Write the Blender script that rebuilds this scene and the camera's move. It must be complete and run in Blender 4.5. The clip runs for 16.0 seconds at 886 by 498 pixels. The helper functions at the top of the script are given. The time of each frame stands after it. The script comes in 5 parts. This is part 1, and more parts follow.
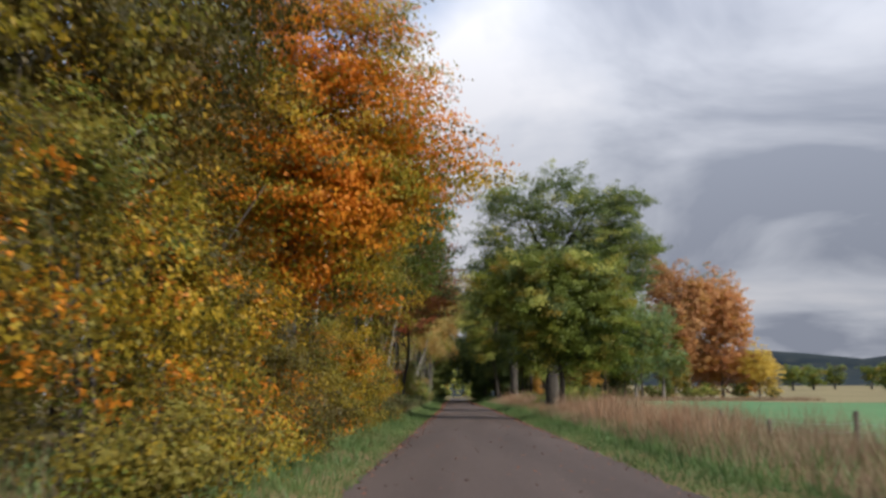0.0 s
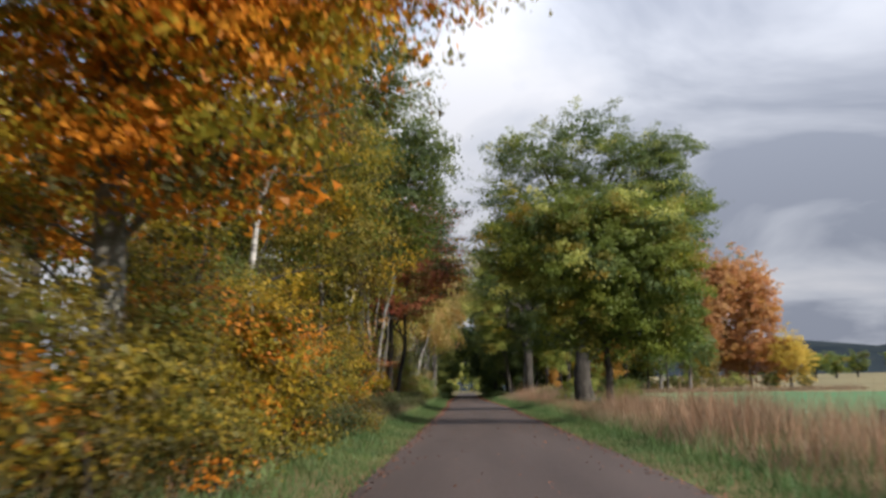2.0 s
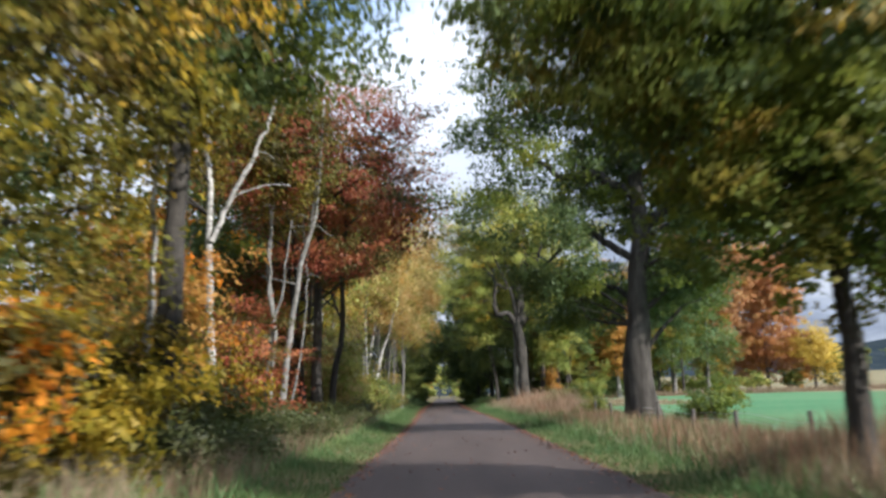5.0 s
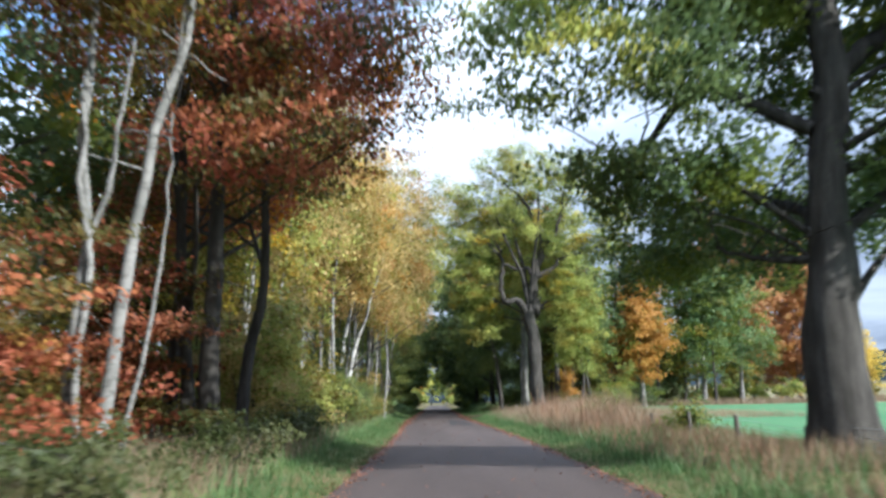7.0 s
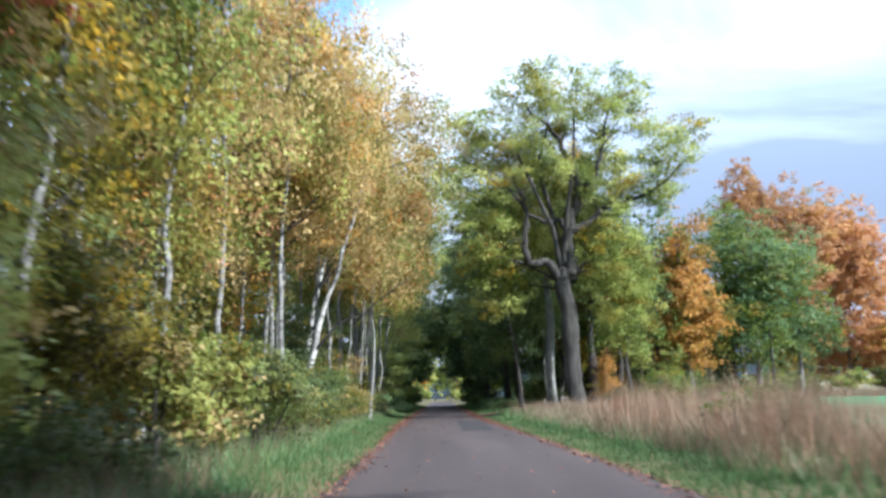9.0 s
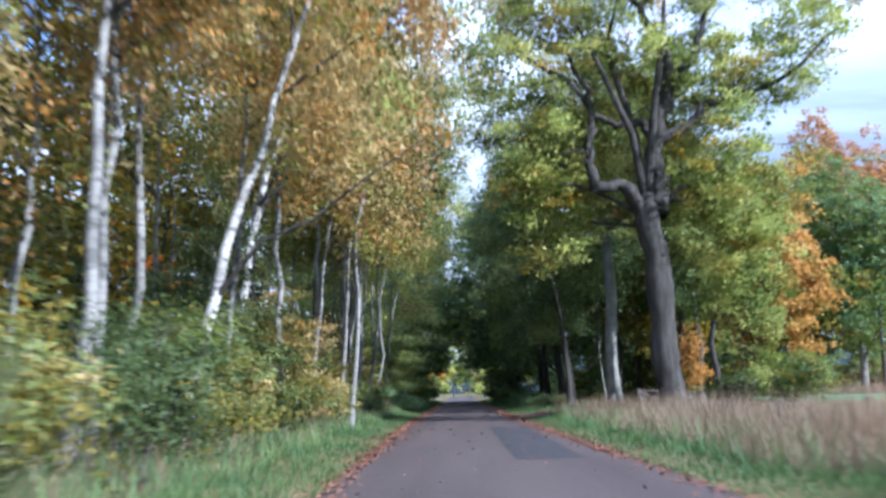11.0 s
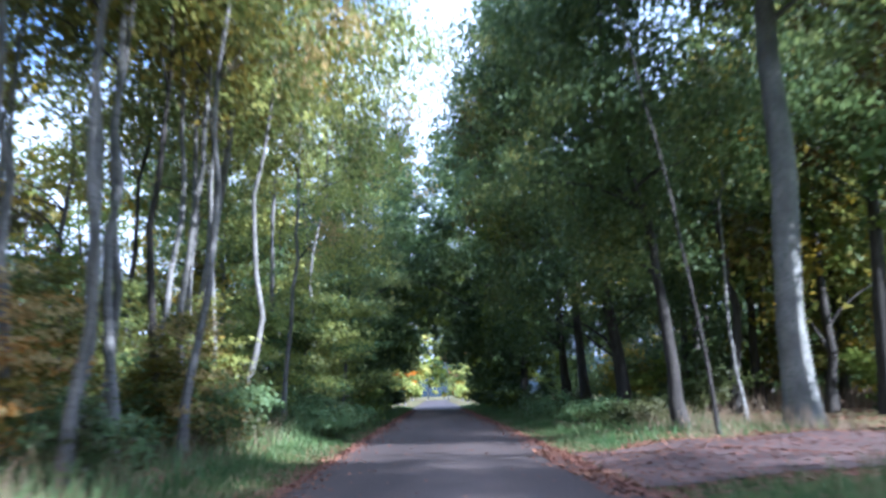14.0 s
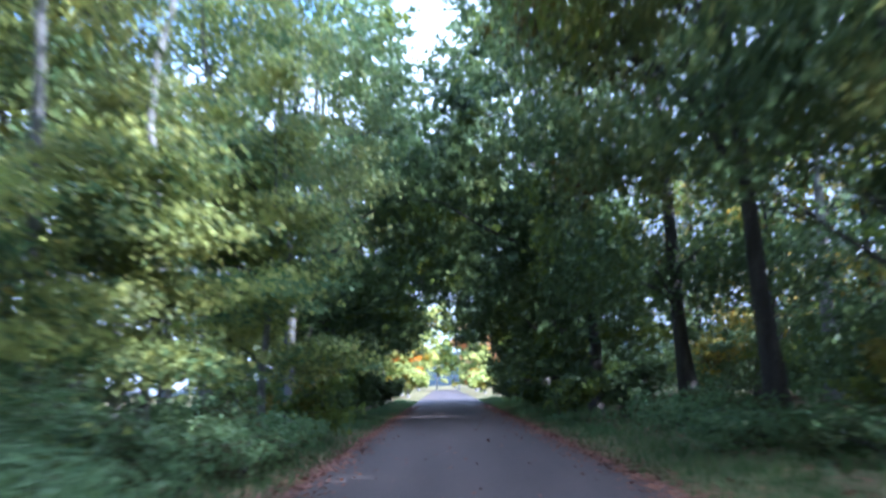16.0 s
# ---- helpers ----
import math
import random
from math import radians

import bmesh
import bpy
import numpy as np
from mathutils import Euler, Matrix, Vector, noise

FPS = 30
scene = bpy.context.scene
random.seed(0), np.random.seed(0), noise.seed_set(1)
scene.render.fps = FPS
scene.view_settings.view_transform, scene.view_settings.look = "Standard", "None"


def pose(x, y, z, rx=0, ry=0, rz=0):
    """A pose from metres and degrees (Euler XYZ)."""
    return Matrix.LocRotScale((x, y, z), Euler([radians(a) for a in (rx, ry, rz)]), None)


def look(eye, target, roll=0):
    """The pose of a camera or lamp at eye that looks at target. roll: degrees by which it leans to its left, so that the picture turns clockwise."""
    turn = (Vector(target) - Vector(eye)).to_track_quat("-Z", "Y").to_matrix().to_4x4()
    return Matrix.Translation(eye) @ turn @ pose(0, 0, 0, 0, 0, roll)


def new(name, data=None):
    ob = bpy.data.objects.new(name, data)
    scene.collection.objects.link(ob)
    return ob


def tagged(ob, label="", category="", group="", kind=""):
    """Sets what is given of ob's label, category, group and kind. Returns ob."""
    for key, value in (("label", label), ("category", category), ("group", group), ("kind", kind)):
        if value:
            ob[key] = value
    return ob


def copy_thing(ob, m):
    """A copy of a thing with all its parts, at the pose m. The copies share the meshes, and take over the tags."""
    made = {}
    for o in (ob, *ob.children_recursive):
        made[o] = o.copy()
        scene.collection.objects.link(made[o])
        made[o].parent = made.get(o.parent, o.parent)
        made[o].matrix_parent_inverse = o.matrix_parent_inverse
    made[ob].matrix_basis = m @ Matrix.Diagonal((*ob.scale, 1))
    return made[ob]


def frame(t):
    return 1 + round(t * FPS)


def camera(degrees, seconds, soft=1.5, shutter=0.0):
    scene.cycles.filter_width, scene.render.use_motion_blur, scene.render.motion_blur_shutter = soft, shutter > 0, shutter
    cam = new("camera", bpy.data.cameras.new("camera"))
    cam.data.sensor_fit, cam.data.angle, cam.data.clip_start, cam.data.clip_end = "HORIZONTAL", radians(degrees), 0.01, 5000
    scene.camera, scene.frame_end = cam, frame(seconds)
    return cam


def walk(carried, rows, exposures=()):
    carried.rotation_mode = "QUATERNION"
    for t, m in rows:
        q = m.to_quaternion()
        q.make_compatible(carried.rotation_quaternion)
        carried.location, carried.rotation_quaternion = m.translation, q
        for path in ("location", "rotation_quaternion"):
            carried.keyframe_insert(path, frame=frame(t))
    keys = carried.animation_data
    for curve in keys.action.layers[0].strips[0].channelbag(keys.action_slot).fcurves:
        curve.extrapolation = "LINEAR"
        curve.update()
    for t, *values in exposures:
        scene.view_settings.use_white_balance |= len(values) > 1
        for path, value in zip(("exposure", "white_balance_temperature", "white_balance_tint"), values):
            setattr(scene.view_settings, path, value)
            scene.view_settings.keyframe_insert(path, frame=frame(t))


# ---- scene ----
cam = camera(52.0, 16.0, soft=2.9, shutter=0.65)
METRES, EYE, TILT, LEAN, TURN = 137.0, 1.3, 9.1, 0.0, 0.89
ROWS = [
    (0.0, 0.0, 0.0, 0.0, -0.0, 0.0, -0.0),
    (0.5, 0.0004, 0.0208, -0.0033, 0.24, -0.02, 0.59),
    (1.0, 0.0008, 0.0452, -0.0069, 0.62, -0.2, 0.36),
    (1.5, 0.0012, 0.0694, -0.0106, 0.59, -0.13, 0.69),
    (2.0, 0.0018, 0.0958, -0.0148, 0.35, -0.31, 1.1),
    (2.5, 0.0023, 0.1208, -0.0187, 0.08, -0.47, 1.27),
    (3.0, 0.0029, 0.1479, -0.0228, -0.12, -0.4, 0.74),
    (3.5, 0.0036, 0.1742, -0.0267, -0.31, -0.01, 0.66),
    (6.0, 0.0069, 0.325, -0.0513, -1.4, -0.1, 2.24),
    (6.5, 0.0068, 0.3538, -0.0561, -1.51, -0.49, 1.89),
    (7.0, 0.0069, 0.3846, -0.0612, -1.49, 0.4, 1.11),
    (7.5, 0.0074, 0.4128, -0.066, -1.64, 0.11, 1.21),
    (8.0, 0.0077, 0.4437, -0.071, -1.64, 0.16, 1.23),
    (10.5, 0.0102, 0.5975, -0.0967, -0.33, 0.12, 1.73),
    (11.0, 0.0097, 0.631, -0.102, -0.14, -0.11, 1.66),
    (11.5, 0.0105, 0.6622, -0.1069, -0.34, -0.28, 1.96),
    (12.0, 0.011, 0.6966, -0.1123, -0.71, 1.63, 1.38),
    (12.5, 0.0115, 0.729, -0.1178, -0.96, 1.21, 1.46),
    (13.0, 0.0127, 0.7649, -0.1233, -1.27, 0.83, 1.85),
    (13.5, 0.013, 0.7988, -0.1286, -1.68, 0.36, 1.98),
    (14.0, 0.0136, 0.8358, -0.1345, -1.74, 0.01, 2.03),
    (14.5, 0.014, 0.8713, -0.14, -1.55, -0.16, 2.11),
    (15.0, 0.0144, 0.9099, -0.1461, -1.6, 0.05, 1.87),
    (15.5, 0.0148, 0.9467, -0.1516, -0.77, 0.21, 1.5),
    (16.0, 0.0153, 0.9873, -0.158, -1.2, -0.67, 2.08),
]
# stops, kelvin and tint along the way: the camera opens up under the trees
EXPOSURES = [(0.0, 0.34, 6450, 13), (3.7, 0.73, 6250, 13), (5.8, 1.14, 5600, 8), (8.2, 1.36, 5350, 6), (10.3, 1.34, 4950, 13), (12.0, 1.67, 4720, 14), (13.0, 1.7, 4600, 14), (14.0, 2.07, 4700, 15), (15.0, 2.2, 4600, 16), (16.0, 2.6, 4600, 16)]
walk(cam, [(t, pose(0, 0, EYE, TILT, LEAN, TURN) @ pose(METRES * x, METRES * y, METRES * z, 90 + pitch, roll, yaw)) for t, x, y, z, yaw, pitch, roll in ROWS], EXPOSURES)


# ---- world and sun ----
SUN_ELEV, SUN_AZ = 33.0, 124.0   # degrees; azimuth from +y towards +x
world = bpy.data.worlds.new("sky")
scene.world = world
world.use_nodes = True
wn, wl = world.node_tree.nodes, world.node_tree.links
wn.clear()
out = wn.new("ShaderNodeOutputWorld")
bg = wn.new("ShaderNodeBackground")
sky = wn.new("ShaderNodeTexSky")
sky.sky_type, sky.sun_disc = "NISHITA", False
sky.sun_elevation, sky.sun_rotation = radians(SUN_ELEV), radians(SUN_AZ)
sky_dim = wn.new("ShaderNodeVectorMath")
sky_dim.operation = "SCALE"
sky_dim.inputs["Scale"].default_value = 0.15
wl.new(sky.outputs[0], sky_dim.inputs[0])
tc = wn.new("ShaderNodeTexCoord")
sep = wn.new("ShaderNodeSeparateXYZ")
wl.new(tc.outputs["Generated"], sep.inputs[0])


def wmath(op, a, b=None, clamp=False):
    n = wn.new("ShaderNodeMath")
    n.operation, n.use_clamp = op, clamp
    for k, v in enumerate((a, b)):
        if isinstance(v, (int, float)):
            n.inputs[k].default_value = v
        elif v is not None:
            wl.new(v, n.inputs[k])
    return n.outputs[0]


up_z = wmath("ADD", wmath("MAXIMUM", sep.outputs["Z"], 0.0), 0.22)
flat = wn.new("ShaderNodeCombineXYZ")
wl.new(wmath("DIVIDE", sep.outputs["X"], up_z), flat.inputs["X"])
wl.new(wmath("DIVIDE", sep.outputs["Y"], up_z), flat.inputs["Y"])
# cloud bodies: light and grey parts of the layer
n_body = wn.new("ShaderNodeTexNoise")
n_body.inputs["Scale"].default_value, n_body.inputs["Detail"].default_value = 1.2, 6.0
n_body.inputs["Roughness"].default_value, n_body.inputs["Distortion"].default_value = 0.52, 0.5
shift = wn.new("ShaderNodeMapping")
shift.inputs["Location"].default_value = (3.1, 1.7, 0.0)
wl.new(flat.outputs[0], shift.inputs[0])
wl.new(shift.outputs[0], n_body.inputs["Vector"])
ramp_body = wn.new("ShaderNodeValToRGB")
e = ramp_body.color_ramp.elements
e[0].position, e[0].color = 0.36, (0.36, 0.40, 0.48, 1)
e[1].position, e[1].color = 0.60, (0.80, 0.82, 0.86, 1)
m = e.new(0.48)
m.color = (0.62, 0.66, 0.73, 1)
# brighter towards the left of the lane, greyer over the fields
tilt = wmath("MULTIPLY", wmath("SUBTRACT", 0.10, sep.outputs["X"]), 0.36)
wl.new(wmath("ADD", n_body.outputs[0], tilt), ramp_body.inputs[0])
# gaps with blue sky, more of them overhead and to the left
n_gap = wn.new("ShaderNodeTexNoise")
n_gap.inputs["Scale"].default_value, n_gap.inputs["Detail"].default_value = 0.8, 4.0
wl.new(flat.outputs[0], n_gap.inputs["Vector"])
lean_left = wmath("MULTIPLY", wmath("ADD", sep.outputs["X"], 0.2), 0.95)
lean_left = wmath("SUBTRACT", lean_left, wmath("MINIMUM", wmath("MULTIPLY", wmath("MAXIMUM", wmath("SUBTRACT", sep.outputs["Z"], 0.31), 0.0), 1.8), 0.17))
blue = wn.new("ShaderNodeVectorMath")
blue.operation = "DOT_PRODUCT"
wl.new(tc.outputs["Generated"], blue.inputs[0])
blue.inputs[1].default_value = (-0.045, 0.873, 0.485)
near = wmath("MULTIPLY", wmath("SUBTRACT", blue.outputs["Value"], 0.955), 22.0, True)
gap = wmath("SUBTRACT", wmath("ADD", n_gap.outputs[0], lean_left), wmath("MULTIPLY", near, 0.14))
# no blue through the haze low over the land
gap = wmath("ADD", gap, wmath("MINIMUM", wmath("MULTIPLY", wmath("MAXIMUM", wmath("SUBTRACT", 0.34, sep.outputs["Z"]), 0.0), 3.0), 0.4))
ramp_gap = wn.new("ShaderNodeValToRGB")
e = ramp_gap.color_ramp.elements
e[0].position, e[0].color = 0.28, (0, 0, 0, 1)
e[1].position, e[1].color = 0.47, (1, 1, 1, 1)
wl.new(gap, ramp_gap.inputs[0])
mixc = wn.new("ShaderNodeMix")
mixc.data_type = "RGBA"
wl.new(ramp_gap.outputs[0], mixc.inputs["Factor"])
wl.new(sky_dim.outputs[0], mixc.inputs["A"])
zenith = wn.new("ShaderNodeVectorMath")
zenith.operation = "SCALE"
wl.new(ramp_body.outputs[0], zenith.inputs[0])
high = wmath("MAXIMUM", sep.outputs["Z"], 0.0)
wl.new(wmath("ADD", 0.50, wmath("MULTIPLY", high, wmath("MULTIPLY", high, 3.3))), zenith.inputs["Scale"])
wl.new(zenith.outputs[0], mixc.inputs["B"])
wl.new(mixc.outputs["Result"], bg.inputs["Color"])
wl.new(bg.outputs[0], out.inputs[0])

sun_data = bpy.data.lights.new("sun", "SUN")
sun_data.energy, sun_data.angle, sun_data.color = 5.0, radians(0.6), (1.0, 0.93, 0.82)
sun = new("sun", sun_data)
_az, _el = radians(SUN_AZ), radians(SUN_ELEV)
sun.matrix_world = look((60 * math.sin(_az), 60 * math.cos(_az) + 80, 60), (60 * math.sin(_az) - math.sin(_az) * math.cos(_el), 60 * math.cos(_az) + 80 - math.cos(_az) * math.cos(_el), 60 - math.sin(_el)))


# ---- materials ----
def material(name):
    m = bpy.data.materials.new(name)
    m.use_nodes = True
    m.node_tree.nodes.clear()
    return m, m.node_tree.nodes, m.node_tree.links


def ramp(nodes, stops):
    r = nodes.new("ShaderNodeValToRGB")
    els = r.color_ramp.elements
    while len(els) < len(stops):
        els.new(0.5)
    for el, (p, c) in zip(els, stops):
        el.position, el.color = p, (*c, 1)
    return r


def leaf_material(name, cols, patch, translucent=0.5, rough=0.5):
    """Leaves: each leaf its own tint out of cols, whole sprays shifted towards patch."""
    m, n, l = material(name)
    out = n.new("ShaderNodeOutputMaterial")
    geo = n.new("ShaderNodeNewGeometry")
    r = ramp(n, [(k / (len(cols) - 1), c) for k, c in enumerate(cols)])
    tx = n.new("ShaderNodeTexCoord")
    nb = n.new("ShaderNodeTexNoise")
    nb.inputs["Scale"].default_value, nb.inputs["Detail"].default_value = 0.42, 4.0
    l.new(tx.outputs["Object"], nb.inputs["Vector"])
    wide = n.new("ShaderNodeMapRange")
    wide.inputs["From Min"].default_value, wide.inputs["From Max"].default_value = 0.3, 0.7
    l.new(nb.outputs[0], wide.inputs[0])
    both = n.new("ShaderNodeMix")
    both.inputs["Factor"].default_value = 0.66
    l.new(geo.outputs["Random Per Island"], both.inputs["A"])
    l.new(wide.outputs[0], both.inputs["B"])
    l.new(both.outputs["Result"], r.inputs[0])
    no = n.new("ShaderNodeTexNoise")
    no.inputs["Scale"].default_value, no.inputs["Detail"].default_value = 0.55, 3.0
    l.new(tx.outputs["Object"], no.inputs["Vector"])
    rr = ramp(n, [(0.42, (0, 0, 0)), (0.62, (1, 1, 1))])
    l.new(no.outputs[0], rr.inputs[0])
    mx = n.new("ShaderNodeMix")
    mx.data_type = "RGBA"
    sc = n.new("ShaderNodeMath")
    sc.operation = "MULTIPLY"
    sc.inputs[1].default_value = 0.75
    l.new(rr.outputs[0], sc.inputs[0])
    l.new(sc.outputs[0], mx.inputs["Factor"])
    l.new(r.outputs[0], mx.inputs["A"])
    mx.inputs["B"].default_value = (*patch, 1)
    ob = n.new("ShaderNodeObjectInfo")
    hsv = n.new("ShaderNodeHueSaturation")
    mr = n.new("ShaderNodeMapRange")
    mr.inputs["To Min"].default_value, mr.inputs["To Max"].default_value = 0.8, 1.2
    l.new(ob.outputs["Random"], mr.inputs[0])
    l.new(mr.outputs[0], hsv.inputs["Value"])
    l.new(mx.outputs["Result"], hsv.inputs["Color"])
    p = n.new("ShaderNodeBsdfPrincipled")
    p.inputs["Roughness"].default_value = rough
    p.inputs["Specular IOR Level"].default_value = 0.2
    t = n.new("ShaderNodeBsdfTranslucent")
    l.new(hsv.outputs[0], p.inputs["Base Color"])
    l.new(hsv.outputs[0], t.inputs["Color"])
    ms = n.new("ShaderNodeMixShader")
    ms.inputs[0].default_value = translucent
    l.new(p.outputs[0], ms.inputs[1])
    l.new(t.outputs[0], ms.inputs[2])
    l.new(ms.outputs[0], out.inputs[0])
    return m


def solid_material(name, a, b, scale, rough=0.9, fine=None, fine_scale=40.0, bump=0.3, stretch=(1, 1, 1), lo=0.35, hi=0.65, dist=0.02, gloss=0.25):
    """A rough surface of two colours by a broad noise, with a fine grain and relief."""
    m, n, l = material(name)
    out = n.new("ShaderNodeOutputMaterial")
    tx = n.new("ShaderNodeTexCoord")
    mp = n.new("ShaderNodeMapping")
    mp.inputs["Scale"].default_value = stretch
    l.new(tx.outputs["Object"], mp.inputs[0])
    no = n.new("ShaderNodeTexNoise")
    no.inputs["Scale"].default_value, no.inputs["Detail"].default_value = scale, 6.0
    l.new(mp.outputs[0], no.inputs["Vector"])
    r = ramp(n, [(lo, a), (hi, b)])
    l.new(no.outputs[0], r.inputs[0])
    nf = n.new("ShaderNodeTexNoise")
    nf.inputs["Scale"].default_value, nf.inputs["Detail"].default_value = fine_scale, 4.0
    l.new(mp.outputs[0], nf.inputs["Vector"])
    mx = n.new("ShaderNodeMix")
    mx.data_type = "RGBA"
    rf = ramp(n, [(0.5, (0, 0, 0)), (0.7, (1, 1, 1))])
    l.new(nf.outputs[0], rf.inputs[0])
    l.new(rf.outputs[0], mx.inputs["Factor"])
    l.new(r.outputs[0], mx.inputs["A"])
    mx.inputs["B"].default_value = (*(fine or b), 1)
    p = n.new("ShaderNodeBsdfPrincipled")
    p.inputs["Roughness"].default_value = rough
    p.inputs["Specular IOR Level"].default_value = gloss
    l.new(mx.outputs["Result"], p.inputs["Base Color"])
    bp = n.new("ShaderNodeBump")
    bp.inputs["Strength"].default_value, bp.inputs["Distance"].default_value = bump, dist
    l.new(nf.outputs[0], bp.inputs["Height"])
    l.new(bp.outputs[0], p.inputs["Normal"])
    l.new(p.outputs[0], out.inputs[0])
    return m


LEAF = {
    "orange": leaf_material("orange_beech_leaves", [(0.127, 0.085, 0.015), (0.403, 0.148, 0.015), (0.636, 0.262, 0.022), (0.636, 0.41, 0.044)], (0.53, 0.16, 0.013)),
    "rust": leaf_material("rust_red_leaves", [(0.088, 0.056, 0.024), (0.204, 0.067, 0.03), (0.336, 0.119, 0.046), (0.306, 0.175, 0.062)], (0.263, 0.059, 0.036)),
    "gold": leaf_material("golden_yellow_leaves", [(0.07, 0.087, 0.014), (0.228, 0.184, 0.019), (0.508, 0.315, 0.026), (0.403, 0.184, 0.017)], (0.175, 0.166, 0.019)),
    "birch": leaf_material("pale_gold_birch_leaves", [(0.23, 0.20, 0.075), (0.45, 0.33, 0.125), (0.60, 0.42, 0.17), (0.50, 0.30, 0.14)], (0.38, 0.31, 0.12)),
    "olive": leaf_material("olive_leaves", [(0.065, 0.074, 0.016), (0.149, 0.14, 0.025), (0.271, 0.193, 0.03), (0.367, 0.193, 0.026)], (0.131, 0.131, 0.025)),
    "green": leaf_material("oak_green_leaves", [(0.054, 0.081, 0.017), (0.108, 0.14, 0.024), (0.184, 0.205, 0.032), (0.302, 0.27, 0.038)], (0.092, 0.124, 0.024)),
    "lime": leaf_material("yellow_green_leaves", [(0.139, 0.179, 0.052), (0.293, 0.322, 0.083), (0.469, 0.446, 0.114), (0.559, 0.433, 0.102)], (0.254, 0.29, 0.071)),
    "dark": leaf_material("dark_green_leaves", [(0.051, 0.07, 0.029), (0.079, 0.112, 0.039), (0.122, 0.157, 0.048), (0.187, 0.191, 0.054)], (0.068, 0.101, 0.039), 0.45),
    "copper": leaf_material("faded_copper_leaves", [(0.32, 0.162, 0.072), (0.451, 0.228, 0.101), (0.544, 0.333, 0.137), (0.395, 0.305, 0.101)], (0.469, 0.218, 0.093)),
    "amber": leaf_material("amber_leaves", [(0.192, 0.138, 0.035), (0.372, 0.19, 0.042), (0.504, 0.282, 0.066), (0.42, 0.276, 0.075)], (0.42, 0.201, 0.042)),
    "dock": leaf_material("dead_dock_stalks", [(0.114, 0.067, 0.039), (0.228, 0.133, 0.078), (0.323, 0.209, 0.129), (0.209, 0.18, 0.078)], (0.228, 0.114, 0.069), 0.3),
    "fern": leaf_material("fern_and_nettle_leaves", [(0.065, 0.114, 0.047), (0.119, 0.183, 0.072), (0.196, 0.257, 0.098), (0.293, 0.307, 0.101)], (0.109, 0.173, 0.068)),
    "bramble": leaf_material("bramble_leaves", [(0.029, 0.048, 0.014), (0.053, 0.074, 0.02), (0.084, 0.097, 0.031), (0.126, 0.111, 0.04)], (0.073, 0.074, 0.026)),
    "litter": leaf_material("fallen_leaves", [(0.07, 0.032, 0.022), (0.14, 0.06, 0.038), (0.24, 0.115, 0.062), (0.13, 0.075, 0.05)], (0.14, 0.055, 0.036), 0.1, 0.7),
}
LEAF["yellow"] = leaf_material("bright_yellow_leaves", [(0.264, 0.198, 0.045), (0.44, 0.324, 0.06), (0.528, 0.396, 0.075), (0.422, 0.252, 0.045)], (0.405, 0.297, 0.053))
LEAF["moss"] = leaf_material("dull_olive_green_leaves", [(0.075, 0.102, 0.036), (0.136, 0.163, 0.05), (0.218, 0.225, 0.061), (0.368, 0.299, 0.071)], (0.122, 0.163, 0.051))
LEAF["bronze"] = leaf_material("bronze_green_leaves", [(0.028, 0.037, 0.011), (0.064, 0.06, 0.015), (0.138, 0.092, 0.02), (0.258, 0.138, 0.023)], (0.055, 0.051, 0.015))
# the tints that mingle with each tree's main one, and their shares
MIX = {"orange": [("gold", 0.42), ("bronze", 0.1)], "gold": [("orange", 0.14), ("bronze", 0.3), ("green", 0.06)], "olive": [("gold", 0.24), ("bronze", 0.26), ("green", 0.08)], "fern": [("olive", 0.28), ("lime", 0.16)], "rust": [("bronze", 0.18), ("orange", 0.12), ("amber", 0.14), ("olive", 0.08)],
       "birch": [("olive", 0.26), ("lime", 0.12), ("amber", 0.14), ("copper", 0.08)], "green": [("dark", 0.22), ("olive", 0.14)], "lime": [("green", 0.24), ("olive", 0.18)], "bronze": [("olive", 0.2), ("gold", 0.22), ("orange", 0.12)], "dark": [("green", 0.15)], "amber": [("olive", 0.25)], "copper": [("amber", 0.2)], "moss": [("bronze", 0.25), ("green", 0.25)]}
GRASS_GREEN = leaf_material("verge_grass", [(0.033, 0.065, 0.022), (0.065, 0.112, 0.036), (0.105, 0.152, 0.05), (0.181, 0.181, 0.08)], (0.058, 0.112, 0.036), 0.35)
GRASS_DRY = leaf_material("dry_tall_grass", [(0.094, 0.093, 0.038), (0.205, 0.151, 0.088), (0.325, 0.245, 0.159), (0.187, 0.109, 0.076)], (0.18, 0.114, 0.071), 0.35)
